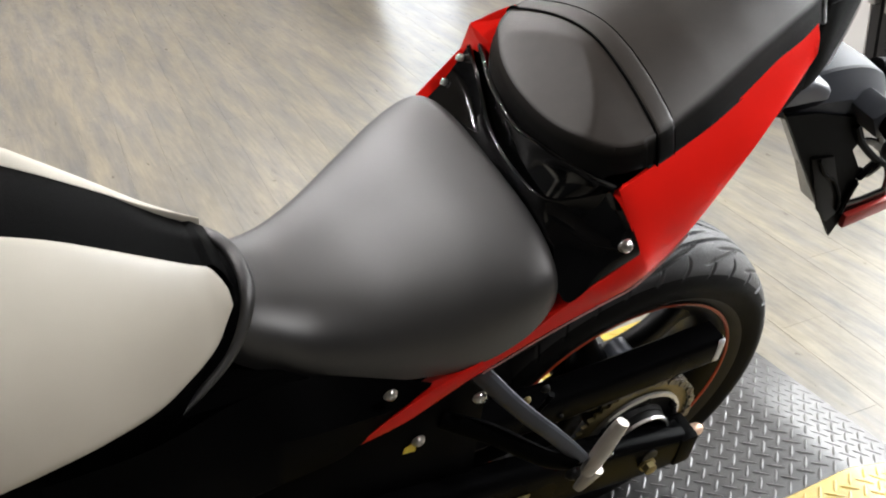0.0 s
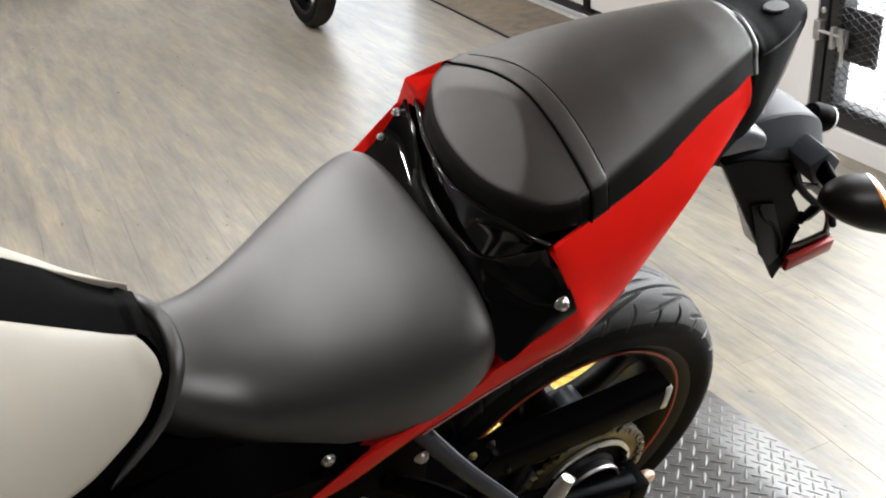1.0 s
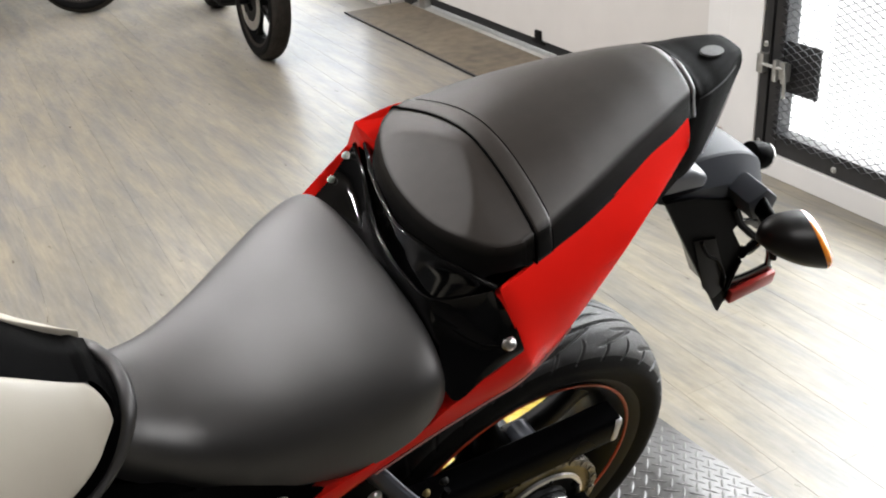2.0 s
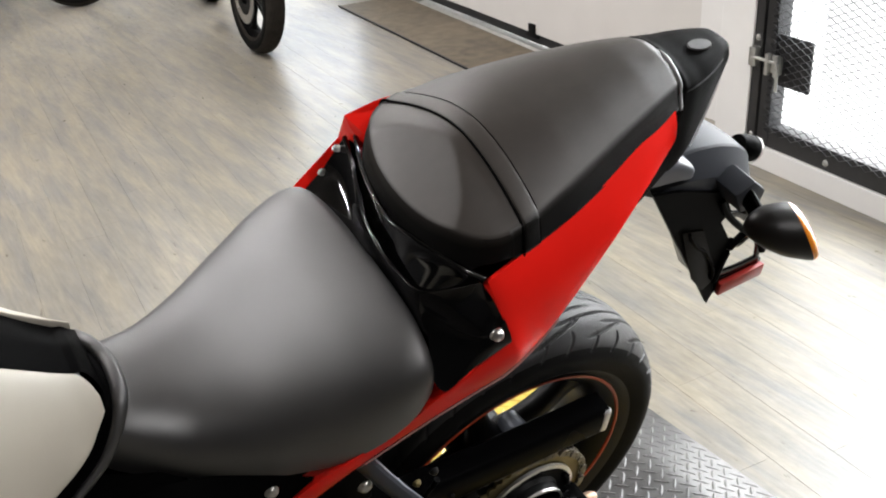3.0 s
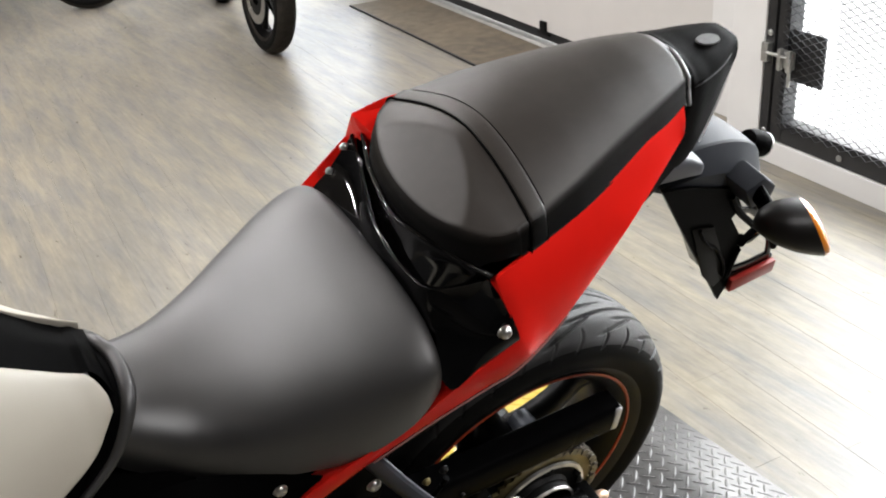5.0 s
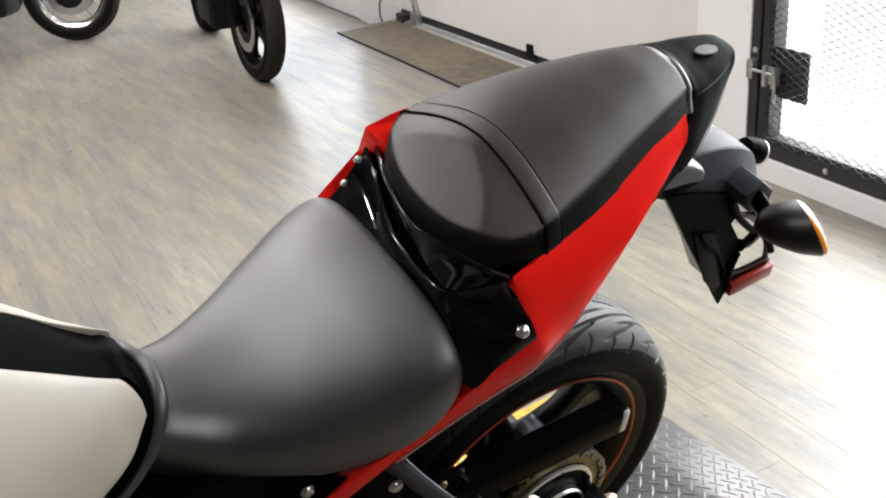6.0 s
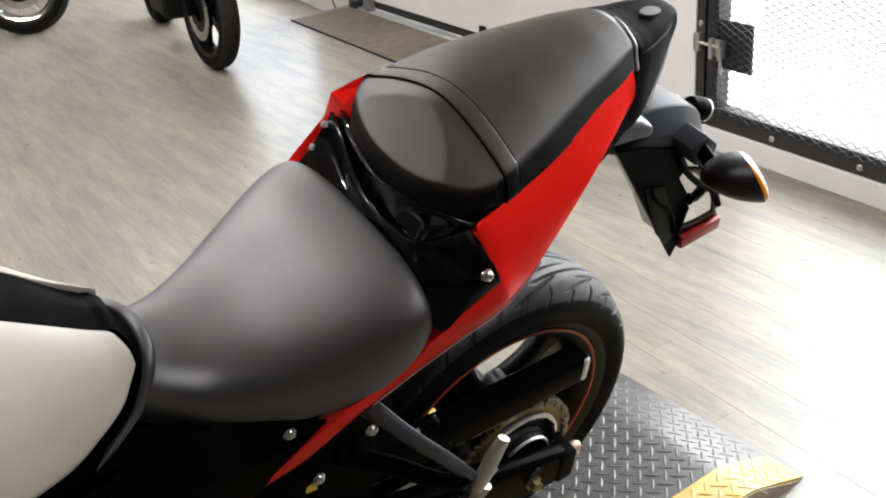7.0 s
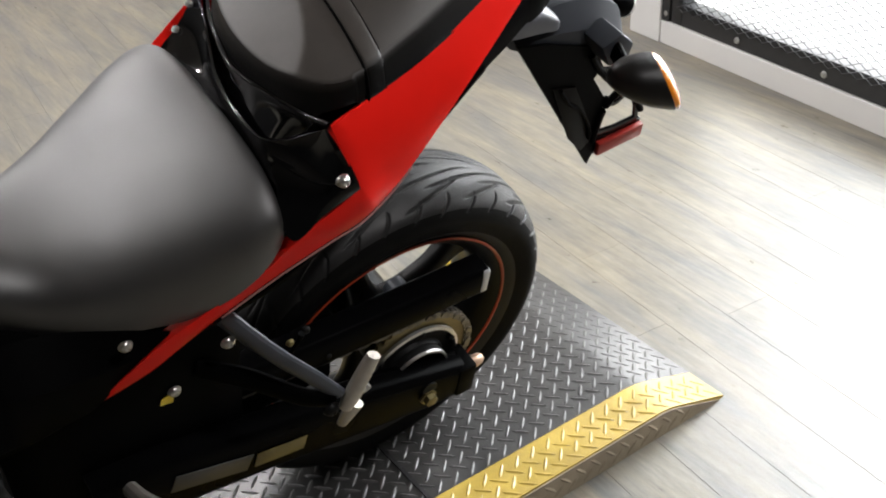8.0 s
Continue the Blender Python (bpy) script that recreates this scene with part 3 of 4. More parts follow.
def beam(stations, l0, l1, n=30, bevel=0.012, ring=20):
    """A rounded box beam along x: stations of (x, bottom, top)."""
    rings = []
    for x, b, t in spline(stations, n):
        cy, cz, hy, hz = (l0 + l1) / 2, (b + t) / 2, abs(l1 - l0) / 2, (t - b) / 2
        rings.append([(x, cy + hy * math.copysign(abs(math.cos(a)) ** 0.4, math.cos(a)), cz + hz * math.copysign(abs(math.sin(a)) ** 0.4, math.sin(a))) for a in np.linspace(0, 2 * math.pi, ring, endpoint=False)])
    return skin(rings, True)


swing = part("swingarm", beam([(-0.52, 0.34, 0.46), (-0.42, 0.325, 0.45), (-0.30, 0.305, 0.42), (-0.15, 0.275, 0.385), (-0.03, 0.250, 0.350), (0.05, 0.240, 0.325), (0.088, 0.248, 0.312)], -0.168, -0.122), ARM, bike, "black box-section swingarm")
part("swingarm", beam([(-0.52, 0.34, 0.46), (-0.30, 0.305, 0.42), (-0.03, 0.250, 0.350), (0.088, 0.248, 0.312)], 0.122, 0.168, 20), SATIN, bike, "black box-section swingarm")
part("end_cap", box(0.060, 0.094, -0.171, -0.119, 0.246, 0.316, 0.006), SATIN, swing)
part("adjuster_bolt", lathe([(0.0, 0.0), (0.0, 0.010), (0.012, 0.012), (0.026, 0.010), (0.032, 0.006), (0.032, 0.0)], 14, "x"), material("copper_plug", (0.62, 0.42, 0.30), 0.4, metal=0.5, grain=0.1), swing, "pale copper adjuster plug", pose(0.094, -0.145, 0.284))
part("axle_nut", lathe([(0, 0.016), (-0.004, 0.016), (-0.005, 0.012), (-0.014, 0.0115), (-0.016, 0.007), (-0.016, 0.0)], 6), BRASS, swing, "gold axle nut", pose(-0.001, -0.168, 0.293))
part("cross_shaft", lathe([(-0.17, 0.0), (-0.17, 0.014), (0.17, 0.014), (0.17, 0.0)], 16), DARKMETAL, swing, "", pose(0, 0, AXLE))
# labels on the swingarm: unreadable bars
part("sticker", box(-0.302, -0.222, -0.1705, -0.1692, 0.335, 0.365, 0.0005), STICKERGOLD, swing, "gold warning sticker", Matrix.Translation((-0.262, 0, 0.35)) @ Matrix.Rotation(radians(10.5), 4, "Y") @ Matrix.Translation((0.262, 0, -0.35)))
part("sticker", box(-0.424, -0.307, -0.1705, -0.1692, 0.363, 0.397, 0.0005), SILVERSTICK, swing, "silver data label", Matrix.Translation((-0.366, 0, 0.38)) @ Matrix.Rotation(radians(19), 4, "Y") @ Matrix.Translation((0.366, 0, -0.38)))

# chain guard; the highlight on its rounded end is painted as a pale cap
guard = part("chain_guard", beam([(-0.34, 0.460, 0.520), (-0.20, 0.445, 0.505), (-0.05, 0.440, 0.500), (0.06, 0.440, 0.499), (0.112, 0.440, 0.498)], -0.132, -0.088, 30), ARM, bike, "black chain guard")
bolt("bolt", guard, (-0.168, -0.133, 0.468), 0.0045, 0.004, "y", DARKMETAL)
part("end_cap", box(0.100, 0.1165, -0.1335, -0.092, 0.446, 0.4955, 0.0075, 3), material("painted_cap_glint", (0.55, 0.56, 0.58), 0.3, metal=0.3, grain=0.1), guard, "end of the chain guard, its highlight painted pale")
part("chain_slider", box(-.42, -.15, -.116, -.082, .385, .470, .008), SATIN, bike, "black chain slider")
# brake side seen through the wheel
part("caliper_bracket", prism([(-.34, .20), (-.03, .20), (-.005, .30), (-.02, .42), (-.075, .50), (-.34, .52)], "y", .086, .104, .006), SATIN, bike, "black caliper bracket and hugger")
cal = part("brake_caliper", box(-0.135, -0.035, 0.05, 0.115, 0.33, 0.44, 0.012), DARKMETAL, bike, "dark rear brake caliper")
part("guide_tube", lathe([(0.0, 0.012), (0.0, 0.019), (-0.05, 0.021), (-0.055, 0.016), (-0.05, 0.012), (-0.004, 0.012)], 24), GREYPAINT, cal, "", pose(0.034, 0.0, 0.372))


# ---- seats ----


def shell(st, square, ring, rows=48, skirt=0.0):
    """A body over stations (x, top, half width, bottom); square: squareness of the section, or rows of it along x."""
    rings = []
    for x, ut, w, ub in spline(st, rows):
        r, n = [], square if np.isscalar(square) else float(np.interp(x, *square))
        for a in np.linspace(0, math.pi, ring):
            c, s = math.cos(a), math.sin(a)
            b = ub + skirt * (1 if abs(c) < 0.9999 else 0)
            r.append((x, -w * math.copysign(abs(c) ** (2 / n), c), b + (ut - b) * abs(s) ** (2 / n)))
        rings.append(r)
    return skin(rings, True)


seat_bm = shell([(-.600, .826, .070, .74), (-.580, .806, .078, .725), (-.548, .786, .090, .710), (-.50, .774, .112, .700), (-.44, .784, .140, .700), (-.38, .814, .164, .712), (-.335, .842, .176, .735), (-.30, .858, .181, .760), (-.280, .863, .180, .778), (-.268, .860, .177, .792), (-.262, .852, .174, .80), (-.259, .840, .170, .80)], ((-.6, -.5, -.40, -.34, -.26), (2.6, 2.9, 3.3, 3.5, 3.7)), 72, 80)
for v in seat_bm.verts:
    # the rear edge bows back in the middle and its corners are rounded off
    back = min(1, max(0, (v.co.x + .40) / .13))
    v.co.y -= .010 * back
    v.co.x += back * (.007 - .016 * (abs(v.co.y + .012) / .18) ** 3.4)
seat = part("rider_seat", seat_bm, VINYL, bike, "smooth black vinyl rider seat", smooth=60)
part("front_lip", tube([(-0.578, 0.06, 0.804), (-0.572, 0.03, 0.818), (-0.562, -0, 0.818), (-0.561, -0.03, 0.819), (-0.565, -0.056, 0.813), (-0.577, -0.075, 0.794), (-0.599, -0.092, 0.77), (-0.633, -0.108, 0.75), (-0.662, -0.12, 0.736)], [.005, .0072, .0080, .0082, .0080, .0074, .0062, .0045, .002], 12, 70, 1.1), VINYL, seat, "raised grey-black lip of the seat")
# black tube added to stand for the dark of the gap
part("dark_gap_filler", tube([(-0.590, 0.05, 0.802), (-0.584, 0.02, 0.812), (-0.577, -0.02, 0.814), (-0.579, -0.052, 0.808), (-0.590, -0.070, 0.790), (-0.612, -0.086, 0.766), (-0.645, -0.102, 0.745)], [.006, .010, .0115, .0115, .011, .010, .006], 12, 50, 1.1), SATIN, seat, "black filler added for the dark gap between seat and tank")
PAD = spline([(-.2362, .012, .913, -.022), (-.234, .036, .9131, -.022), (-.229, .064, .9122, -.021), (-.221, .09, .9124, -.02), (-.21, .113, .9137, -.019), (-.197, .128, .9191, -.016), (-.183, .1385, .9272, -.0145), (-.165, .1445, .9375, -.0122), (-.145, .1450, .9435, -.0105), (-.10, .1390, .9470, -.0070), (-.06, .1310, .9515, -.0045), (.01, .1105, .9595, -.0015), (.08, .088, .97, 0), (.125, .07, .979, 0), (.136, .064, .981, 0)], 150)


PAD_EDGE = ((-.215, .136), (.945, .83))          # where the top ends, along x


def pad_surface(x, t, lift=0.0):
    """A point of the pillion seat: x along it, t across it (-1 to 1 over the top, on to -1.35 and 1.35 down the undercut side).
    A low dome meets a flat facet that slopes down to the front in a soft crease."""
    w, low, mid = (float(np.interp(x, PAD[:, 0], PAD[:, c])) for c in (1, 2, 3))
    g, side = min(abs(t), 1.0), math.copysign(1, t)
    top = float(np.interp(x, [-.245, -.145, -.06, .01, .08, .125, .136], [.976, .996, 1.013, 1.025, 1.034, 1.037, 1.034]))
    crown = float(np.interp(x, [-.145, -.06, .08, .136], [.034, .038, .034, .030]))
    # the top ends in an edge, from which a band slopes down to the foot all round
    rim = ((max(0.0, -.165 - x) / .0716) ** 2.0 + (g * w / .1455) ** 2.0) ** (1 / 2.0) if x < -.165 else g
    edge = float(np.interp(x, PAD_EDGE[0], PAD_EDGE[1]))
    skirt = min(1.0, max(0.0, (rim - edge) / (1 - edge)))
    dome = top - crown * min(g, .92) ** float(np.interp(x, [-.16, -.06], [1.45, 2.5]))
    facet = .9915 + .68 * (x + .165) - .003 * g * g
    soft = .0009
    z = dome if x > -.12 else .9 - soft * math.log(math.exp(-(dome - .9) / soft) + math.exp(-(facet - .9) / soft))
    z -= skirt * float(np.interp(x, [-.20, -.165, .05, .136], [.030, .027, .025, .018])) + skirt * skirt * float(np.interp(x, [-.236, -.18], [.018, .002]))
    y = w * g
    if abs(t) > 1:
        f = (abs(t) - 1) / .35
        y, z = w + .0020 * math.sin(math.pi * min(1, f * 2.4)) - .006 * f ** 1.6, z - f * (z - low)
        return Vector((x, mid + side * (y + lift), z))
    return Vector((x, mid + side * y * (1 + lift / w), z + lift))


ACROSS = np.concatenate([np.linspace(-1.35, -1, 9)[:-1], np.linspace(-1, 1, 101), np.linspace(1, 1.35, 9)[1:]])
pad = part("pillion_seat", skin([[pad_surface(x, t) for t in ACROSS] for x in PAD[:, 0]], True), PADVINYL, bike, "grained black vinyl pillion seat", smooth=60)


def mark_side_shade(ob):
    """Marks the side band of the pillion seat that is painted in shade: past 0 a point lies on it."""
    band = ob.data.attributes.new("side_shade", "FLOAT", "POINT")
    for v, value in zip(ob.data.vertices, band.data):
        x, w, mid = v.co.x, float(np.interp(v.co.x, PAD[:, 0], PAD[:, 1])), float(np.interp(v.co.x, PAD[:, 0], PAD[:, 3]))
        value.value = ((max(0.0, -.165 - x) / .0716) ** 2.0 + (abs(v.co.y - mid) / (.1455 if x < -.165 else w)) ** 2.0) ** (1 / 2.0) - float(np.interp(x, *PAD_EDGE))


mark_side_shade(pad)


def across_pad(x, lift, ends=(-1.3, 1.3), n=70):
    """A line across the pillion seat that bends forward towards the sides."""
    return [pad_surface(x - (.006 if t < 0 else .028) * min(abs(t), 1.2) ** 2.2, t, lift) for t in np.linspace(*ends, n)]


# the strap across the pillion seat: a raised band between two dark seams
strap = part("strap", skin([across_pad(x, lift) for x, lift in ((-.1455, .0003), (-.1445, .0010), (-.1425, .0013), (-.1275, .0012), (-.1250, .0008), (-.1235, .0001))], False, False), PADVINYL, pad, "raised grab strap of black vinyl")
mark_side_shade(strap)
part("seam", tube(across_pad(-.1470, .0006, n=30), 0.0017, 6, 110), SATIN, pad)
part("seam", tube(across_pad(-.1230, .0004, n=30), 0.0005, 6, 110), SATIN, pad)
part("rear_piping", tube([pad_surface(.1345, t, .0016) for t in np.linspace(-1.16, -.10, 24)], [.0023] * 18 + [.0022, .0019, .0015, .0011, .0007, .0004], 8, 90), PIPING, pad, "pale grey piping")

# ---- gloss cover between the seats ----
# lines from the far side to the near one: under the rider seat's edge, the moulded ridge, the rim round the pillion seat
COVER_EDGE = [(-.262, .160, .815), (-.258, .125, .836), (-.256, .085, .842), (-.256, .035, .846), (-.257, -.025, .848), (-.259, -.075, .846), (-.262, -.115, .840), (-.256, -.136, .850), (-.232, -.156, .856)]
COVER_RIDGE = [(-.196, .166, .888), (-.206, .125, .881), (-.222, .078, .876), (-.241, .026, .873), (-.2505, -.030, .874), (-.2515, -.075, .877), (-.249, -.108, .8785), (-.226, -.129, .889), (-.204, -.151, .909)]
COVER_RIM = [(-.192, .146, .902), (-.203, .118, .907), (-.220, .078, .912), (-.235, .020, .915), (-.2425, -.022, .915), (-.2335, -.066, .918), (-.220, -.108, .919), (-.211, -.136, .921), (-.205, -.165, .930)]
rows = []
for i, (e, r, c) in enumerate(zip(spline(COVER_EDGE, 90), spline(COVER_RIDGE, 90), spline(COVER_RIM, 90))):
    h = min(1.0, max(0.05, (74 - i) / 26))          # the hollow between ridge and rim runs out at the near end
    cap = [(math.cos(a), math.sin(a)) for a in np.linspace(radians(200), radians(-15), 9)]
    line = [e + (-.020, 0, -.030), e, e + (r - e) * .5 + (0, 0, -.007)]
    line += [r + (.0034 * a * (.4 + .6 * h), 0, (.0034 * b - .0034) * (.4 + .6 * h)) for a, b in cap]
    line += [r + (.0034 + .0018 * h, 0, -.002 - .0065 * h), r + (c - r) * .5 + (.0065 * h, 0, -.0075 * h), c + (-.0030, 0, -.0085)]
    line += [c + (.0036 * a, 0, .0036 * b - .0036) for a, b in cap] + [c + (.016, 0, -.012)]
    rows.append([tuple(p) for p in line])
rows = np.array(rows)
for _ in range(24):          # moulded, with no kinks along its length
    rows[1:-1] = (rows[:-2] + 2 * rows[1:-1] + rows[2:]) / 4
cov = part("seat_cover", skin([[tuple(p) for p in row] for row in rows], False, False), GLOSS, bike, "gloss black moulded cover between the seats", smooth=70)
SIDE_ROWS = [[(-.250, -.111, .8765), (-.226, -.130, .887), (-.204, -.152, .909), (-.202, -.167, .924)],
             [(-.252, -.122, .870), (-.228, -.148, .869), (-.207, -.173, .884), (-.194, -.186, .893)],
             [(-.252, -.134, .871), (-.226, -.173, .8615), (-.207, -.192, .866), (-.188, -.201, .868)],
             [(-.254, -.139, .8665), (-.228, -.179, .857), (-.207, -.197, .861), (-.187, -.203, .862)],
             [(-.262, -.158, .846), (-.245, -.188, .835), (-.218, -.198, .844), (-.187, -.203, .859)],
             [(-.270, -.178, .822), (-.258, -.194, .806), (-.226, -.197, .832), (-.186, -.202, .857)]]
lines = [spline(row, 34) for row in SIDE_ROWS]
rings = [[tuple(lines[a][i] + (lines[b][i] - lines[a][i]) * f) for a, b, f in ((0, 1, 0), (0, 1, .5), (1, 2, 0), (1, 2, .5), (2, 3, 0), (3, 4, 0), (3, 5, .5), (5, 5, 0))] for i in range(34)]
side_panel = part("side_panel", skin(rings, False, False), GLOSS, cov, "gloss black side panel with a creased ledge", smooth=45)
part("ledge", tube([tuple(p) for p in lines[2][2:28:3]], [.0008] + [.0016] * 7 + [.0006], 8, 40), GLOSS, side_panel)
bolt("bolt", cov, (-.2064, -.1975, .8765), 0.0074, 0.009, "y", STEEL)
bolt("bolt", cov, (-.2090, .1620, .8730), 0.0055, 0.006, "z", STEEL, 1)
bolt("bolt", cov, (-.2315, .1570, .8450), 0.0050, 0.006, "z", STEEL, 1)

# ---- red tail cowls ----
LOW = [(-.486, .150, .609), (-.428, .163, .644), (-.380, .170, .680), (-.341, .176, .709), (-.275, .186, .752), (-.215, .195, .786), (-.177, .197, .800), (-.140, .193, .822), (-.107, .186, .846), (-.062, .172, .878), (-.014, .156, .915), (.043, .129, .941), (.092, .104, .962), (.103, .099, .972)]
UPP = [(-.486, .151, .612), (-.457, .160, .648), (-.406, .169, .694), (-.355, .177, .727), (-.298, .187, .764), (-.262, .192, .798), (-.186, .202, .858), (-.204, .172, .920), (-.150, .157, .938), (-.101, .143, .947), (-.030, .122, .963), (.040, .099, .978), (.095, .078, .988), (.122, .069, .992)]
for sgn in (-1, 1):
    UPP[7] = (-.206, .170, .928) if sgn < 0 else (-.196, .169, .917)
    up = spline(UPP[:7], 40).tolist()[:-1] + spline(UPP[6:8], 8).tolist()[:-1] + spline(UPP[7:], 34).tolist()
    lo = spline(LOW, len(up))
    rings = []
    for k, f in enumerate((-0.10, 0.0, 0.06, 0.30, 0.55, 0.80, 0.93, 0.975, 1.0)):
        r = []
        for a, b in zip(lo, up):
            p = a + (np.array(b) - a) * max(f, 0)
            bulge = 0.010 * 4 * max(f, 0) * (1 - max(f, 0)) * min(1, (b[2] - a[2]) / 0.06)
            tuck = 0.018 if f < 0 else 0.0
            r.append((p[0], sgn * (p[1] + bulge - tuck), p[2] - (0.006 if f < 0 else 0)))
        rings.append(r)
    # the ledge that turns in under the pillion seat
    rings.append([(b[0] + 0.002, sgn * (b[1] - (0.006 if i > 45 else 0.020)), b[2] + (-0.003 if i > 45 else -0.012)) for i, b in enumerate(up)])
    rings.append([(b[0] + (0.006 if i > 45 else 0.004), sgn * (b[1] - (0.030 if i < 46 else 0.017)), b[2] - (0.020 if i > 45 else 0.020)) for i, b in enumerate(up)])
    part("tail_cowl", skin(rings, False, False), RED, bike, "glossy red painted tail cowl", smooth=58)
    part("edge_line", tube([(x, sgn * (y + .0005), z - .003) for x, y, z in LOW[3:9]], 0.0011, 6, 60), material("pale_edge", (0.45, 0.25, 0.23), 0.4), bike, "thin pale edge under the cowl")

# red corner blocks that close the cowls over the cover
for sgn in (1,):
    rings = [[(-.194, sgn * .171, .893), (-.190, sgn * .128, .888), (-.189, sgn * .124, .912), (-.197, sgn * .167, .917)],
             [(-.155, sgn * .163, .905), (-.150, sgn * .122, .900), (-.150, sgn * .120, .924), (-.155, sgn * .160, .930)]]
    part("cowl_corner", skin(rings, True), RED, bike, "red painted corner of the cowl")

# ---- tail cover, lamp unit, fender ----
tail_rings = []
for x, top, w, low in spline([(.105, 1.000, .050, .900), (.134, 1.030, .060, .886), (.150, 1.031, .060, .878), (.167, 1.031, .057, .876), (.186, 1.032, .050, .884), (.203, 1.032, .043, .900), (.217, 1.032, .036, .922), (.228, 1.032, .030, .948), (.238, 1.031, .0255, .974), (.244, 1.030, .023, .998)], 40):
    k = min(1.0, w / .055) ** 2
    half = [(0.0, top), (w * .45, top - .0025 * k), (w * .80, top - .010 * k), (w * .97, top - .002 - .017 * k), (w + .001, top - .004 - .019 * k), (w + .004, top - (top - low) * .45), (w + .005, low + (top - low) * .25), (w + .001, low + .004), (w * .8, low), (0.0, low)]
    tail_rings.append([(x, -a, b) for a, b in half] + [(x, a, b) for a, b in half[-2:0:-1]])
tailc = part("tail_cover", skin(tail_rings, True), TAILBLACK, bike, "satin black pointed tail cover", smooth=40)
part("panel_seam", tube([(.142, -.0612, 1.006), (.160, -.0595, 1.008), (.185, -.0520, 1.010), (.205, -.0440, 1.012), (.228, -.0320, 1.015)], 0.0011, 6, 30), SEAL, tailc)
part("badge", lathe([(0.0, 0.0175), (0.0018, 0.0165), (0.0022, 0.0), ], 28, "z"), BADGE, tailc, "small round dull silver badge", pose(.198, -.014, 1.0318, 4, 0, 0) @ Matrix.Diagonal((1.05, 0.62, 1, 1)))
# white strip painted for the light that the rounded rear edge catches
part("rear_edge", tube([(.2425, -.0205, 1.022), (.2430, -.0235, 1.003), (.2365, -.0290, .979), (.2275, -.0345, .949), (.2160, -.0400, .922), (.2010, -.0470, .898)], [.0022, .0026, .0024, .0020, .0015, .0008], 8, 40), material("painted_edge_light", (0.7, 0.7, 0.7), 0.25), tailc, "white strip painted for the light along the rear edge")

lamp_rings = []
for x, top, w, low in spline([(.150, .850, .050, .826), (.180, .868, .057, .816), (.212, .880, .060, .806), (.258, .878, .060, .794), (.300, .867, .057, .780), (.336, .848, .050, .768), (.362, .825, .042, .762), (.378, .798, .032, .762)], 36):
    half = [(0.0, top), (w * .60, top - .002), (w * .66, top - .004), (w * .96, top - (top - low) * .42), (w, top - (top - low) * .48), (w * .97, low + .004), (w * .8, low), (0.0, low)]
    lamp_rings.append([(x, -a, b) for a, b in half] + [(x, a, b) for a, b in half[-2:0:-1]])
lampu = part("tail_lamp_unit", skin(lamp_rings, True), LAMPGREY, bike, "smoked grey faceted tail lamp housing", smooth=22)
part("lens", prism([(.200, -.033), (.256, -.033), (.262, .030), (.205, .032)], "z", 0, .0020, .0006), material("smoked_lens_dark", (0.010, 0.010, 0.011), 0.5, spec=0.05), lampu, "dark smoked lens", Matrix.Translation((0, 0, .8790)) @ Matrix.Rotation(radians(2), 4, "Y"))
part("lamp_bracket", shell([(.10, .880, .052, .858), (.140, .888, .060, .858), (.178, .888, .0630, .858), (.203, .877, .0625, .854), (.214, .866, .058, .852)], 6, 24, 24), material("grey_bracket", (0.12, 0.128, 0.142), 0.38, grain=0.1, spec=0.5), lampu, "pale grey bracket under the tail")
part("mount", prism([(.262, .832), (.296, .846), (.326, .822), (.322, .796), (.288, .792)], "y", -.100, -.052, .006), LAMPGREY, lampu, "grey mount of the turn signal")
plamp = part("plate_lamp", lathe([(0.0, 0.0), (0.0, 0.016), (0.016, 0.0195), (0.034, 0.0195), (0.038, 0.018), (0.038, 0.0)], 28, "x"), SATIN, bike, "black round lamp beside the tail lamp", pose(.358, -.006, .827, 0, 24, -6))
part("rim", lathe([(0.034, 0.0202), (0.038, 0.0200), (0.043, 0.016), (0.045, 0.0)], 28, "x"), CLEARLENS, plamp, "pale lens of the lamp")


def flap(sgn):
    """One side of the fender: a sloping cheek with two openings, as crossing ribs."""
    y0, y1 = sgn * .058, sgn * .064
    bm = bmesh.new()
    for outline in ([(.140, .846), (.200, .834), (.290, .802), (.318, .760), (.305, .742), (.345, .690), (.338, .625), (.352, .582), (.346, .558)],):
        lo, hi = [bm.verts.new((x, y0, z)) for x, z in outline], [bm.verts.new((x, y1, z)) for x, z in outline]
        n = len(outline)
        bm.faces.new(lo)
        bm.faces.new(hi[::-1])
        for i in range(n):
            bm.faces.new((lo[i], lo[(i + 1) % n], hi[(i + 1) % n], hi[i]))
    bmesh.ops.recalc_face_normals(bm, faces=bm.faces)
    return bm


fender = part("fender", skin([[(x, l, z) for l in np.linspace(-.062, .015, 6)] for x, z in ((.190, .832), (.245, .750), (.305, .664), (.352, .585))], False, False), GLOSS, bike, "gloss black sloping rear fender")
fender.modifiers.new("thick", "SOLIDIFY").thickness = 0.004
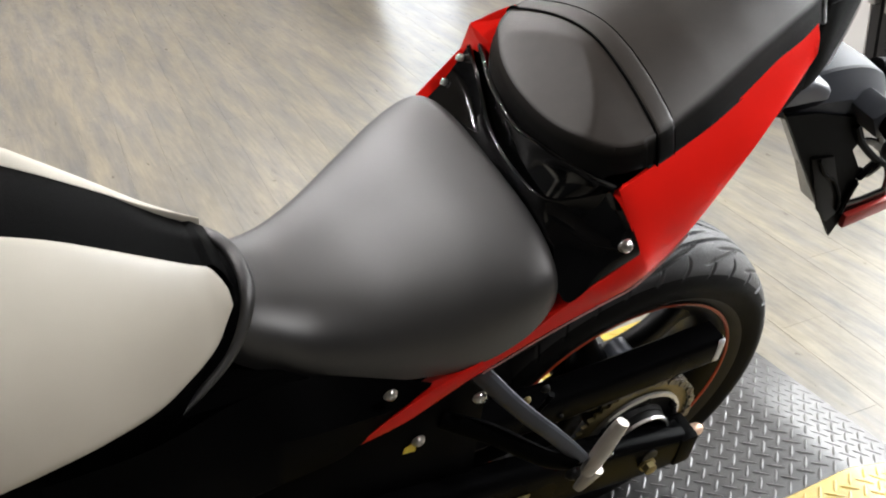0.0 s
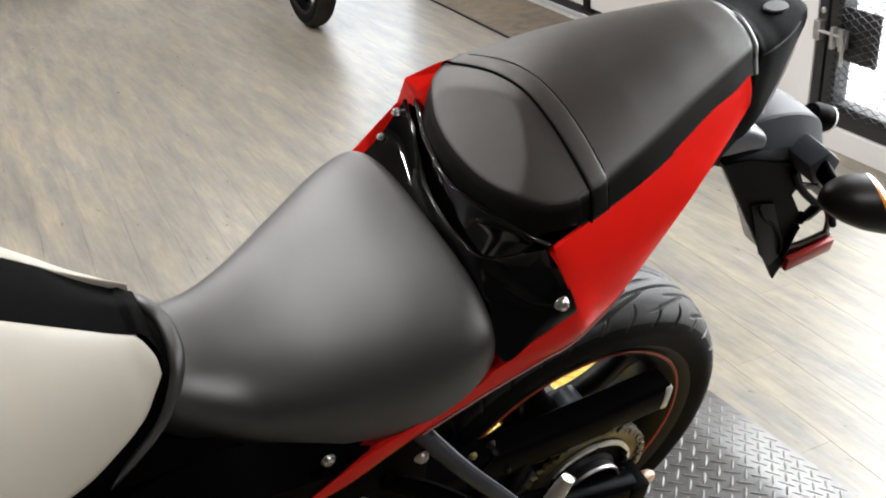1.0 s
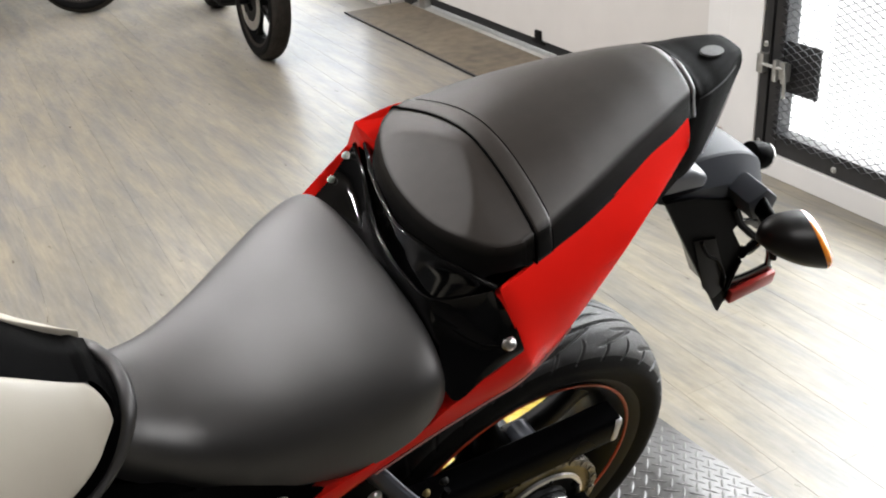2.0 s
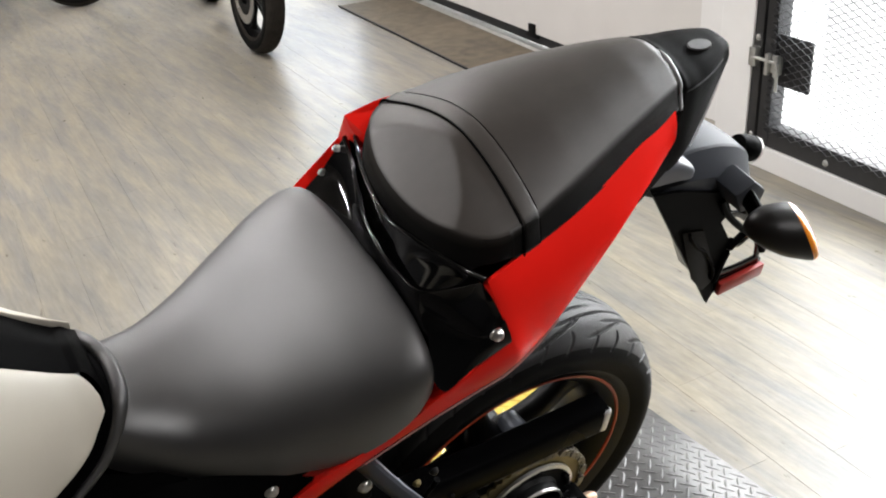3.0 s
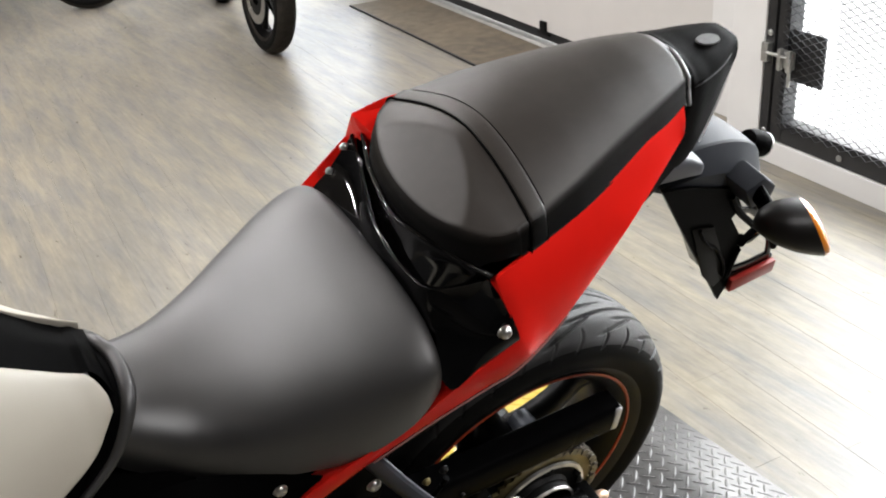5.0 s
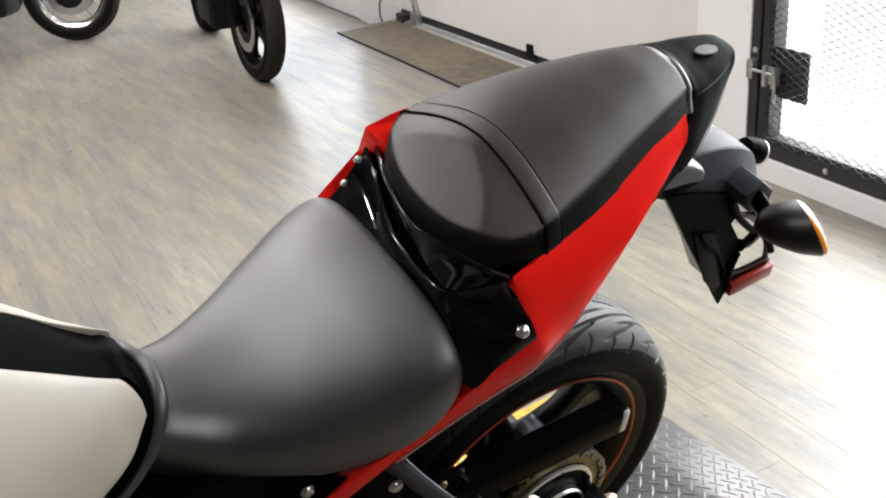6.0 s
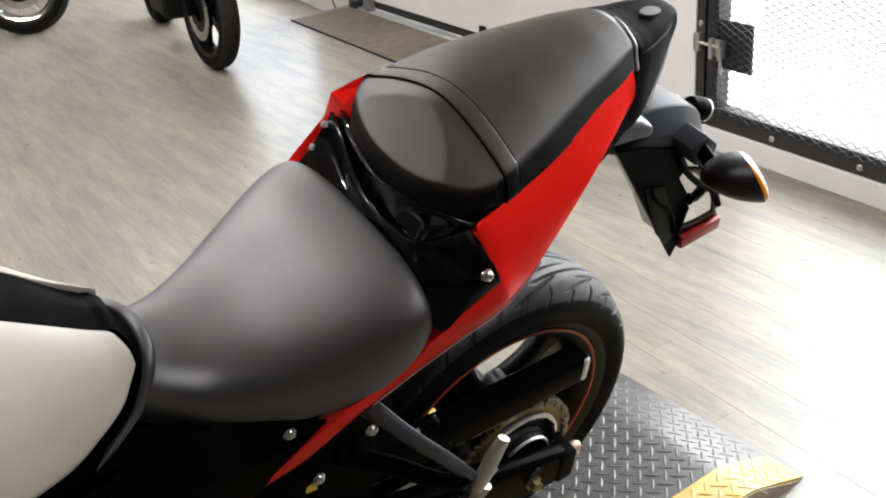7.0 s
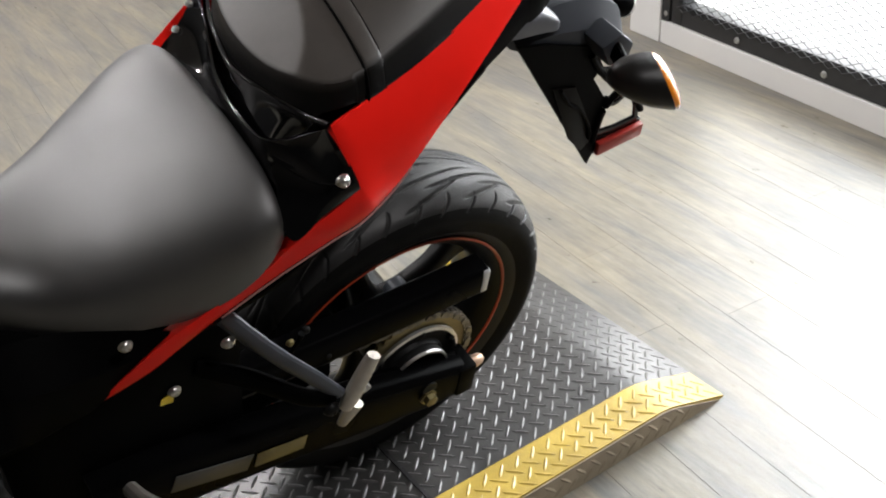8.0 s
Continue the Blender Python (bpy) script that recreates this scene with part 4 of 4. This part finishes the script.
for sgn in (-1,):
    part("cheek", flap(sgn), SATIN, fender)
    for pts, r in (([(.330, sgn * .061, .790), (.372, sgn * .061, .725), (.420, sgn * .061, .660), (.436, sgn * .061, .605)], .006), ([(.318, sgn * .061, .752), (.345, sgn * .061, .742), (.372, sgn * .061, .722)], .006),
                   ([(.346, sgn * .061, .690), (.370, sgn * .061, .672), (.398, sgn * .061, .690)], .005), ([(.340, sgn * .061, .622), (.385, sgn * .061, .618), (.436, sgn * .061, .622)], .006)):
        part("rib", tube(pts, r, 8, 14, 0.7), GLOSS, fender)
part("inner_panel", prism([(.222, .752), (.268, .742), (.340, .622), (.318, .600), (.282, .638)], "y", -.0670, -.0645, .001), material("brown_black_plate", (0.0042, 0.0036, 0.003), 0.5, grain=0.2, spec=0.06), fender, "dull brown-black inner plate")
part("wire", tube([(.237, -.069, .747), (.262, -.0695, .714), (.287, -.0695, .695), (.316, -.0695, .655), (.326, -.069, .624)], .0028, 6, 24), SATIN, fender, "thin black wire")
part("strut", tube([(.284, -.066, .792), (.312, -.066, .755), (.362, -.066, .710), (.408, -.066, .678), (.434, -.066, .640)], .0055, 8, 20), SATIN, fender)
part("strut", tube([(.372, -.066, .705), (.345, -.066, .674), (.338, -.066, .612)], .006, 8, 14), SATIN, fender)
part("stay", tube([(.25, -.02, .78), (.30, -.03, .70), (.345, -.05, .62)], .006, 8, 14), SATIN, fender)
part("wire", tube([(.20, -.045, .80), (.235, -.05, .745), (.27, -.046, .74), (.285, -.05, .69), (.30, -.05, .66)], .003, 6, 24), SEAL, fender, "thin black wire")
part("side_reflector", box(.352, .446, -.074, -.064, -.013, .013, .003), REDLENS, fender, "red side reflector", Matrix.Translation((0, 0, .596)) @ Matrix.Translation((.40, 0, 0)) @ Matrix.Rotation(radians(-5), 4, "Y") @ Matrix.Translation((-.40, 0, 0)))
part("reflector_back", box(.350, .447, -.064, -.058, .580, .614, .003), GLOSS, fender, "", Matrix.Translation((.40, 0, .596)) @ Matrix.Rotation(radians(-5), 4, "Y") @ Matrix.Translation((-.40, 0, -.596)))


def indicator(sgn):
    """A teardrop turn signal on a short stalk, its amber lens to the rear."""
    stalk = part("turn_signal", tube([(.300, sgn * .070, .815), (.290, sgn * .100, .820), (.272, sgn * .135, .824), (.262, sgn * .160, .825)], [.0150, .0150, .0140, .0130], 12, 20, 0.55), SATIN, bike, "black teardrop turn signal with an amber lens")
    ax = Vector((.80, sgn * .36, 0.0)).normalized()
    side = ax.cross(Vector((0, 0, 1))).normalized()
    up = side.cross(ax) - ax * .60
    apex = Vector((.214, sgn * .163, .837))

    def ring(d, a, b, k=36):
        return [apex + ax * d + side * (a * math.cos(t)) + up * (b * math.sin(t)) for t in np.linspace(0, 2 * math.pi, k, endpoint=False)]
    part("housing", skin([ring(*r) for r in spline([(-.002, .003, .002), (.004, .013, .010), (.018, .026, .021), (.040, .037, .030), (.062, .041, .0345), (.076, .042, .036)], 26)], True), HOUSING, stalk)
    part("lens", skin([ring(*r) for r in spline([(.0765, .0412, .0352), (.081, .0405, .0345), (.086, .036, .0305), (.090, .026, .022), (.092, .012, .010), (.0923, .003, .002)], 18)], True), AMBER, stalk, "amber lens")
    return stalk


indicator(-1)
indicator(1)

# ---- tank ----
TANK = [(-.583, .055, .827, .06, .82, .067, .815), (-.588, .047, .838, .06, .83, .073, .811), (-.596, .042, .850, .06, .83, .081, .804), (-.606, .042, .857, .07, .83, .092, .797), (-.62, .043, .866, .08, .83, .105, .794), (-.64, .044, .880, .124, .866, .117, .789), (-.68, .048, .910, .146, .872, .136, .780), (-.73, .052, .946, .166, .877, .155, .785), (-.78, .058, .976, .180, .881, .170, .793), (-.85, .066, 1.010, .190, .885, .183, .80), (-1.0, .08, 1.04, .20, .89, .197, .81), (-1.15, .08, 1.04, .19, .89, .19, .82)]
fine = spline(TANK, 70)
for sgn in (-1, 1):
    rings = []
    for x, lt, ut, lm, um, lb, ub in fine:
        if sgn > 0 and x > -.602:
            lt, ut = .042, .854 - (x + .602) * .68
        keys = [(lt - .003, ut - .008)]
        for q in (0, .2, .4, .6, .8, 1):
            swell = .11 * 4 * q * (1 - q)
            keys.append((lt + (lb - lt) * q + swell * (ut - ub), ut + (ub - ut) * q + swell * (lb - lt)))
        keys.append((lb - .012, ub - .008))
        if sgn > 0:
            drop = float(np.interp(-x, [.59, .61, .66, .705, .75, .85], [.030, .018, .009, .002, -.006, -.010]))
            keys = [(lt - .003, ut - .008), (lt, ut), (lt + .020, ut - drop), (lt + .050, ut - drop - .045), (lt + .065, ut - drop - .075), (lt + .070, ut - drop - .10), (lt + .056, ut - drop - .11)]
        rings.append([(x, sgn * l, u) for l, u in spline(keys, 30)])
    part("tank_side", skin(rings, False, False), CREAM, bike, "cream white painted tank side")
part("tank_top", skin([[(x + (.006 if x > -.6 else 0), l, min(ut, .93 + .6 * (-.70 - x) if x < -.70 else .854 + .76 * (-.60 - x)) - .0015 + .003 * (1 - (l / lt) ** 2) - .010 * max(0, l / lt) * float(np.interp(-x, [.60, .66], [1, 0]))) for l in np.linspace(-lt + .002, lt - .002, 16)] for x, lt, ut, *_ in fine], False, False), SATIN, bike, "satin black tank centre panel")
part("tank_core", shell([(-1.15, .99, .17, .70), (-.85, .965, .165, .70), (-.70, .905, .14, .72), (-.63, .850, .10, .74), (-.585, .80, .06, .72)], 2.4, 32, 30), SATIN, bike)

# ---- side cover, frame and engine in the dark below ----
cover_side = part("side_cover", skin([[(x, -l, z) for x, l, z in row] for row in zip(*[spline(k, 30) for k in (
    [(-.80, .17, .768), (-.70, .160, .755), (-.60, .125, .735), (-.52, .110, .712), (-.44, .140, .705), (-.395, .160, .698)],
    [(-.80, .185, .72), (-.70, .178, .71), (-.60, .160, .69), (-.52, .158, .675), (-.44, .160, .672), (-.405, .164, .685)],
    [(-.80, .185, .64), (-.70, .178, .63), (-.60, .168, .62), (-.54, .160, .61), (-.50, .154, .605), (-.487, .152, .608)],
    [(-.80, .16, .58), (-.70, .15, .58), (-.60, .14, .57), (-.54, .135, .57), (-.50, .13, .575), (-.487, .13, .58)])])], False, False), SATIN, bike, "satin black side cover")
bolt("bolt", cover_side, (-.4465, -.160, .7045), 0.0075, 0.006)
part("frame_plate", prism([(-.62, .30), (-.36, .27), (-.30, .42), (-.30, .60), (-.36, .68), (-.62, .62)], "y", -.135, -.118, .006), SATIN, bike, "black frame plate")
part("subframe_rail", tube([(-.50, -.120, .60), (-.38, -.135, .655), (-.25, -.15, .715), (-.12, -.14, .79), (.05, -.09, .87)], .014, 10, 40), SATIN, bike)
part("undertail", shell([(-.30, .80, .11, .70), (-.20, .85, .12, .735), (-.05, .92, .11, .80), (.08, .95, .085, .86), (.14, .95, .07, .89)], 3.0, 28, 24), SATIN, bike, "black plastic undertail")
part("engine_block", box(-1.02, -.60, -.20, .20, .20, .60, .04, 3), DARKMETAL, bike, "dark engine and gearbox block")
part("gearbox_cover", lathe([(-.225, 0.0), (-.225, .07), (-.215, .085), (-.19, .09)], 36), DARKMETAL, bike, "", pose(-.66, 0, .40))
part("airbox", box(-1.0, -.40, -.105, .105, .55, .72, .03, 3), SATIN, bike)
bolt("bolt", bike, (-.3925, -.137, .5525), 0.008, 0.007)
bolt("bolt", bike, (-.2232, -.121, .5221), 0.0055, 0.006, "y", BRASS)
bolt("bolt", bike, (-.2071, -.133, .5533), 0.006, 0.006, "y", DARKMETAL)
part("warning_label", prism([(-.412, .533), (-.395, .530), (-.394, .541), (-.400, .548), (-.410, .543)], "y", -.1372, -.1358), YELLOWSTICK, bike, "small yellow warning label")

# pillion footrest hanger
hang = part("footrest_hanger", tube([(-.328, -.150, .672), (-.303, -.178, .642), (-.279, -.203, .618), (-.252, -.225, .592), (-.221, -.243, .553)], [.016, .015, .014, .0125, .011], 12, 30, 0.55), GREYPAINT, bike, "grey metal pillion footrest hanger")
part("lower_bar", tube([(-.36, -.135, .575), (-.31, -.175, .566), (-.262, -.222, .552), (-.226, -.242, .546)], [.016, .018, .016, .014], 12, 24, 0.6), SATIN, hang)
bolt("bolt", hang, (-.3285, -.160, .6356), 0.0085, 0.007)
bolt("bolt", hang, (-.237, -.250, .543), 0.010, 0.009, "y", DARKMETAL)
peg = part("footrest", tube([(-.216, -.252, .532), (-.206, -.252, .556), (-.190, -.250, .590), (-.178, -.249, .613)], [.010, .0125, .012, .010], 12, 24, 0.8), ALLOY, hang, "worn alloy footrest folded up")
part("clevis", tube([(-.200, -.252, .530), (-.208, -.250, .512), (-.216, -.247, .488)], [.011, .010, .007], 10, 14, 0.8), ALLOY, peg)
part("return_spring", tube([(-.192, -.244, .545), (-.184, -.244, .541), (-.178, -.244, .545)], .006, 8, 12), ZINC, peg)
part("lever", tube([(-.262, -.185, .590), (-.252, -.188, .612), (-.246, -.19, .632)], [.004, .003, .0045], 8, 12), SATIN, bike, "thin black lever")
part("rider_footrest", tube([(-.475, -.17, .440), (-.470, -.20, .452), (-.462, -.225, .466)], [.010, .012, .012], 10, 14), ALLOY, bike, "alloy rider footrest")
part("side_stand", tube([(-.58, -.15, .22), (-.60, -.22, .12), (-.615, -.285, .092)], [.014, .012, .014], 10, 14), SATIN, bike, "black side stand under the frame")

# ---- the two parked motorcycles behind ----
def spoked(parent, r_out, spokes, chrome=False, width=0.055, disc=True):
    """A front wheel: tyre, rim, spokes, hub and brake disc. The axle lies along y."""
    k = r_out / 0.312
    w = part("front_wheel", lathe([(-.030, .222 * k), (-.032, .232 * k), (-.02, .228 * k), (0, .214 * k), (.02, .228 * k), (.032, .232 * k), (.030, .222 * k), (.012, .196 * k), (-.012, .196 * k)], 64, "y", True), SPOKECHROME if chrome else WHEELBLACK, parent, "chrome spoked wheel" if chrome else "black cast wheel", pose(0, 0, r_out))
    me = tyre_mesh(True, r_out, width, tread=DUSTY, nt=300, ns=60)
    t = new("tyre", me)
    t.parent = w
    part("hub", lathe([(-.05, 0.0), (-.05, .03), (-.02, .045), (.02, .045), (.05, .03), (.05, 0.0)], 24), DARKMETAL if not chrome else SPOKECHROME, w)
    for i in range(spokes):
        a = 2 * math.pi * i / spokes
        if chrome:
            b = a + (0.5 if i % 2 else -0.5) * 0.5
            part("spoke", tube([(.04 * math.cos(a), .02 * (-1) ** i, .04 * math.sin(a)), (.2 * k * math.cos(b), 0, .2 * k * math.sin(b))], .0022, 5, 2), SPOKECHROME, w)
        else:
            part("spoke", tube([(.04 * math.cos(a), 0, .04 * math.sin(a)), (.12 * math.cos(a), 0, .12 * math.sin(a)), (.205 * k * math.cos(a), 0, .205 * k * math.sin(a))], [.022, .015, .02], 8, 10), WHEELBLACK, w)
    if disc:
        for s in (-1, 1):
            part("brake_disc", lathe([(s * .062, .098), (s * .062, .142), (s * .066, .142), (s * .066, .098)], 48, "y", True), STEEL, w, "drilled steel brake disc")
            part("disc_carrier", lathe([(s * .060, .05), (s * .060, .100), (s * .064, .100), (s * .064, .05)], 10, "y", True), DARKMETAL, w)
        part("brake_caliper", box(-.02, .05, -.085, -.045, .09, .18, .01), DARKMETAL, w)
    return w


def parked(name, m, steer, r_out, chrome, label):
    t = thing(name, m, label, "motorcycle", "parked motorcycles")
    w = spoked(t, r_out, 20 if chrome else 5, chrome)
    w.matrix_basis = pose(0, 0, r_out, 0, 0, steer)
    for s in (-1, 1):
        part("fork_leg", tube([(0, s * .09, r_out - .01), (.10, s * .09, r_out + .28), (.2, s * .09, r_out + .56)], .026, 10, 10), SATIN, t)
    part("front_mudguard", skin([[(r_out * 1.06 * math.cos(a), l, r_out + r_out * 1.06 * math.sin(a) - abs(l) * .2) for l in np.linspace(-.06, .06, 8)] for a in np.linspace(.5, 2.5, 20)], False, False), SATIN, t)
    part("engine", box(.38, .82, -.17, .17, .20, .62, .05, 3), DARKMETAL, t)
    part("exhaust", tube([(.40, -.14, .42), (.40, -.15, .26), (.55, -.15, .20), (1.0, -.15, .24)], .028, 10, 20), DARKMETAL, t)
    part("tank", shell([(.28, .88, .10, .70), (.45, .98, .16, .72), (.7, .95, .15, .72), (.9, .85, .09, .70)], 2.4, 24, 20), SATIN, t)
    part("seat", shell([(.85, .80, .10, .70), (1.05, .79, .14, .70), (1.35, .88, .10, .78)], 2.6, 20, 16), VINYL, t)
    part("swingarm", tube([(.75, -.12, .36), (1.1, -.12, .33), (1.42, -.12, r_out)], .03, 10, 10), SATIN, t)
    rw = part("rear_wheel", lathe([(-.05, .2), (-.055, .226), (-.04, .226), (0, .2), (.04, .226), (.055, .226), (.05, .2), (.02, .185), (-.02, .185)], 48, "y", True), SPOKECHROME if chrome else WHEELBLACK, t, "", pose(1.42, 0, r_out))
    r2 = new("tyre", tyre_mesh(False, r_out, .075, nt=120, ns=24))
    r2.parent = rw
    for i in range(5):
        a = 2 * math.pi * i / 5
        part("spoke", tube([(0, 0, 0), (.2 * math.cos(a), 0, .2 * math.sin(a))], .018, 8, 4), DARKMETAL, rw)
    return t


parked("parked_motorcycle", pose(1.13, 3.69, 0, 4, 0, 80), 8, 0.30, False, "parked black motorcycle with cast front wheel")
parked("parked_motorcycle", pose(0.66, 5.58, 0, 4, 0, 152), 0, 0.31, True, "parked motorcycle with a chrome spoked wheel")

# ---- floor planks, laid along the room, staggered ----
PLW, PLL = 0.128, 1.22
plank_meshes = {}


def plank_mesh(length):
    key = round(length, 2)
    if key not in plank_meshes:
        bm = bmesh.new()
        h, w, c = length / 2, PLW / 2 - 0.00012, 0.0003
        top = [(-w + c, -h + c), (w - c, -h + c), (w - c, h - c), (-w + c, h - c)]
        low = [(-w, -h), (w, -h), (w, h), (-w, h)]
        a = [bm.verts.new((x, y, 0.0)) for x, y in top]
        b = [bm.verts.new((x, y, -0.0009)) for x, y in low]
        bm.faces.new(a)
        for i in range(4):
            bm.faces.new((b[i], b[(i + 1) % 4], a[(i + 1) % 4], a[i]))
        plank_meshes[key] = mesh_of(bm, PLANK, "plank", 0)
    return plank_meshes[key]


rng = random.Random(5)
far_verts, far_faces = [], []


def far_plank(x, y, ln):
    k, h, c = len(far_verts), PLW / 2 - 0.00008, 0.0003
    far_verts.extend([(x - h + c, y + c, 0), (x + h - c, y + c, 0), (x + h - c, y + ln - c, 0), (x - h + c, y + ln - c, 0), (x - h, y, -0.0009), (x + h, y, -0.0009), (x + h, y + ln, -0.0009), (x - h, y + ln, -0.0009)])
    far_faces.extend([(k, k + 1, k + 2, k + 3)] + [(k + 4 + e, k + 4 + (e + 1) % 4, k + (e + 1) % 4, k + e) for e in range(4)])


for i in range(int((2.0 + 5.99) / PLW)):
    x = 2.0 - PLW * (i + 0.5)
    y = -2.6 - rng.random() * PLL
    back = y
    while back > -3.98:
        far_plank(x, max(-3.995, back - PLL), back - max(-3.995, back - PLL))
        back -= PLL
    while y < 7.45:
        ln = min(PLL, 7.49 - y)
        if ln > 0.1 and x > -2.05:
            p = new("plank", plank_mesh(ln))
            p.parent = floor
            p.matrix_basis = pose(x, y + ln / 2, 0)
        elif ln > 0.1:
            far_plank(x, y, ln)
        y += PLL
far_mesh = bpy.data.meshes.new("far_planks")
far_mesh.from_pydata(far_verts, [], far_faces)
far_mesh.materials.append(PLANK)
far_planks = new("far_planks", far_mesh)
far_planks.parent = floor
tagged(far_planks, "grey-brown oak laminate planks", "", "", "stuff")
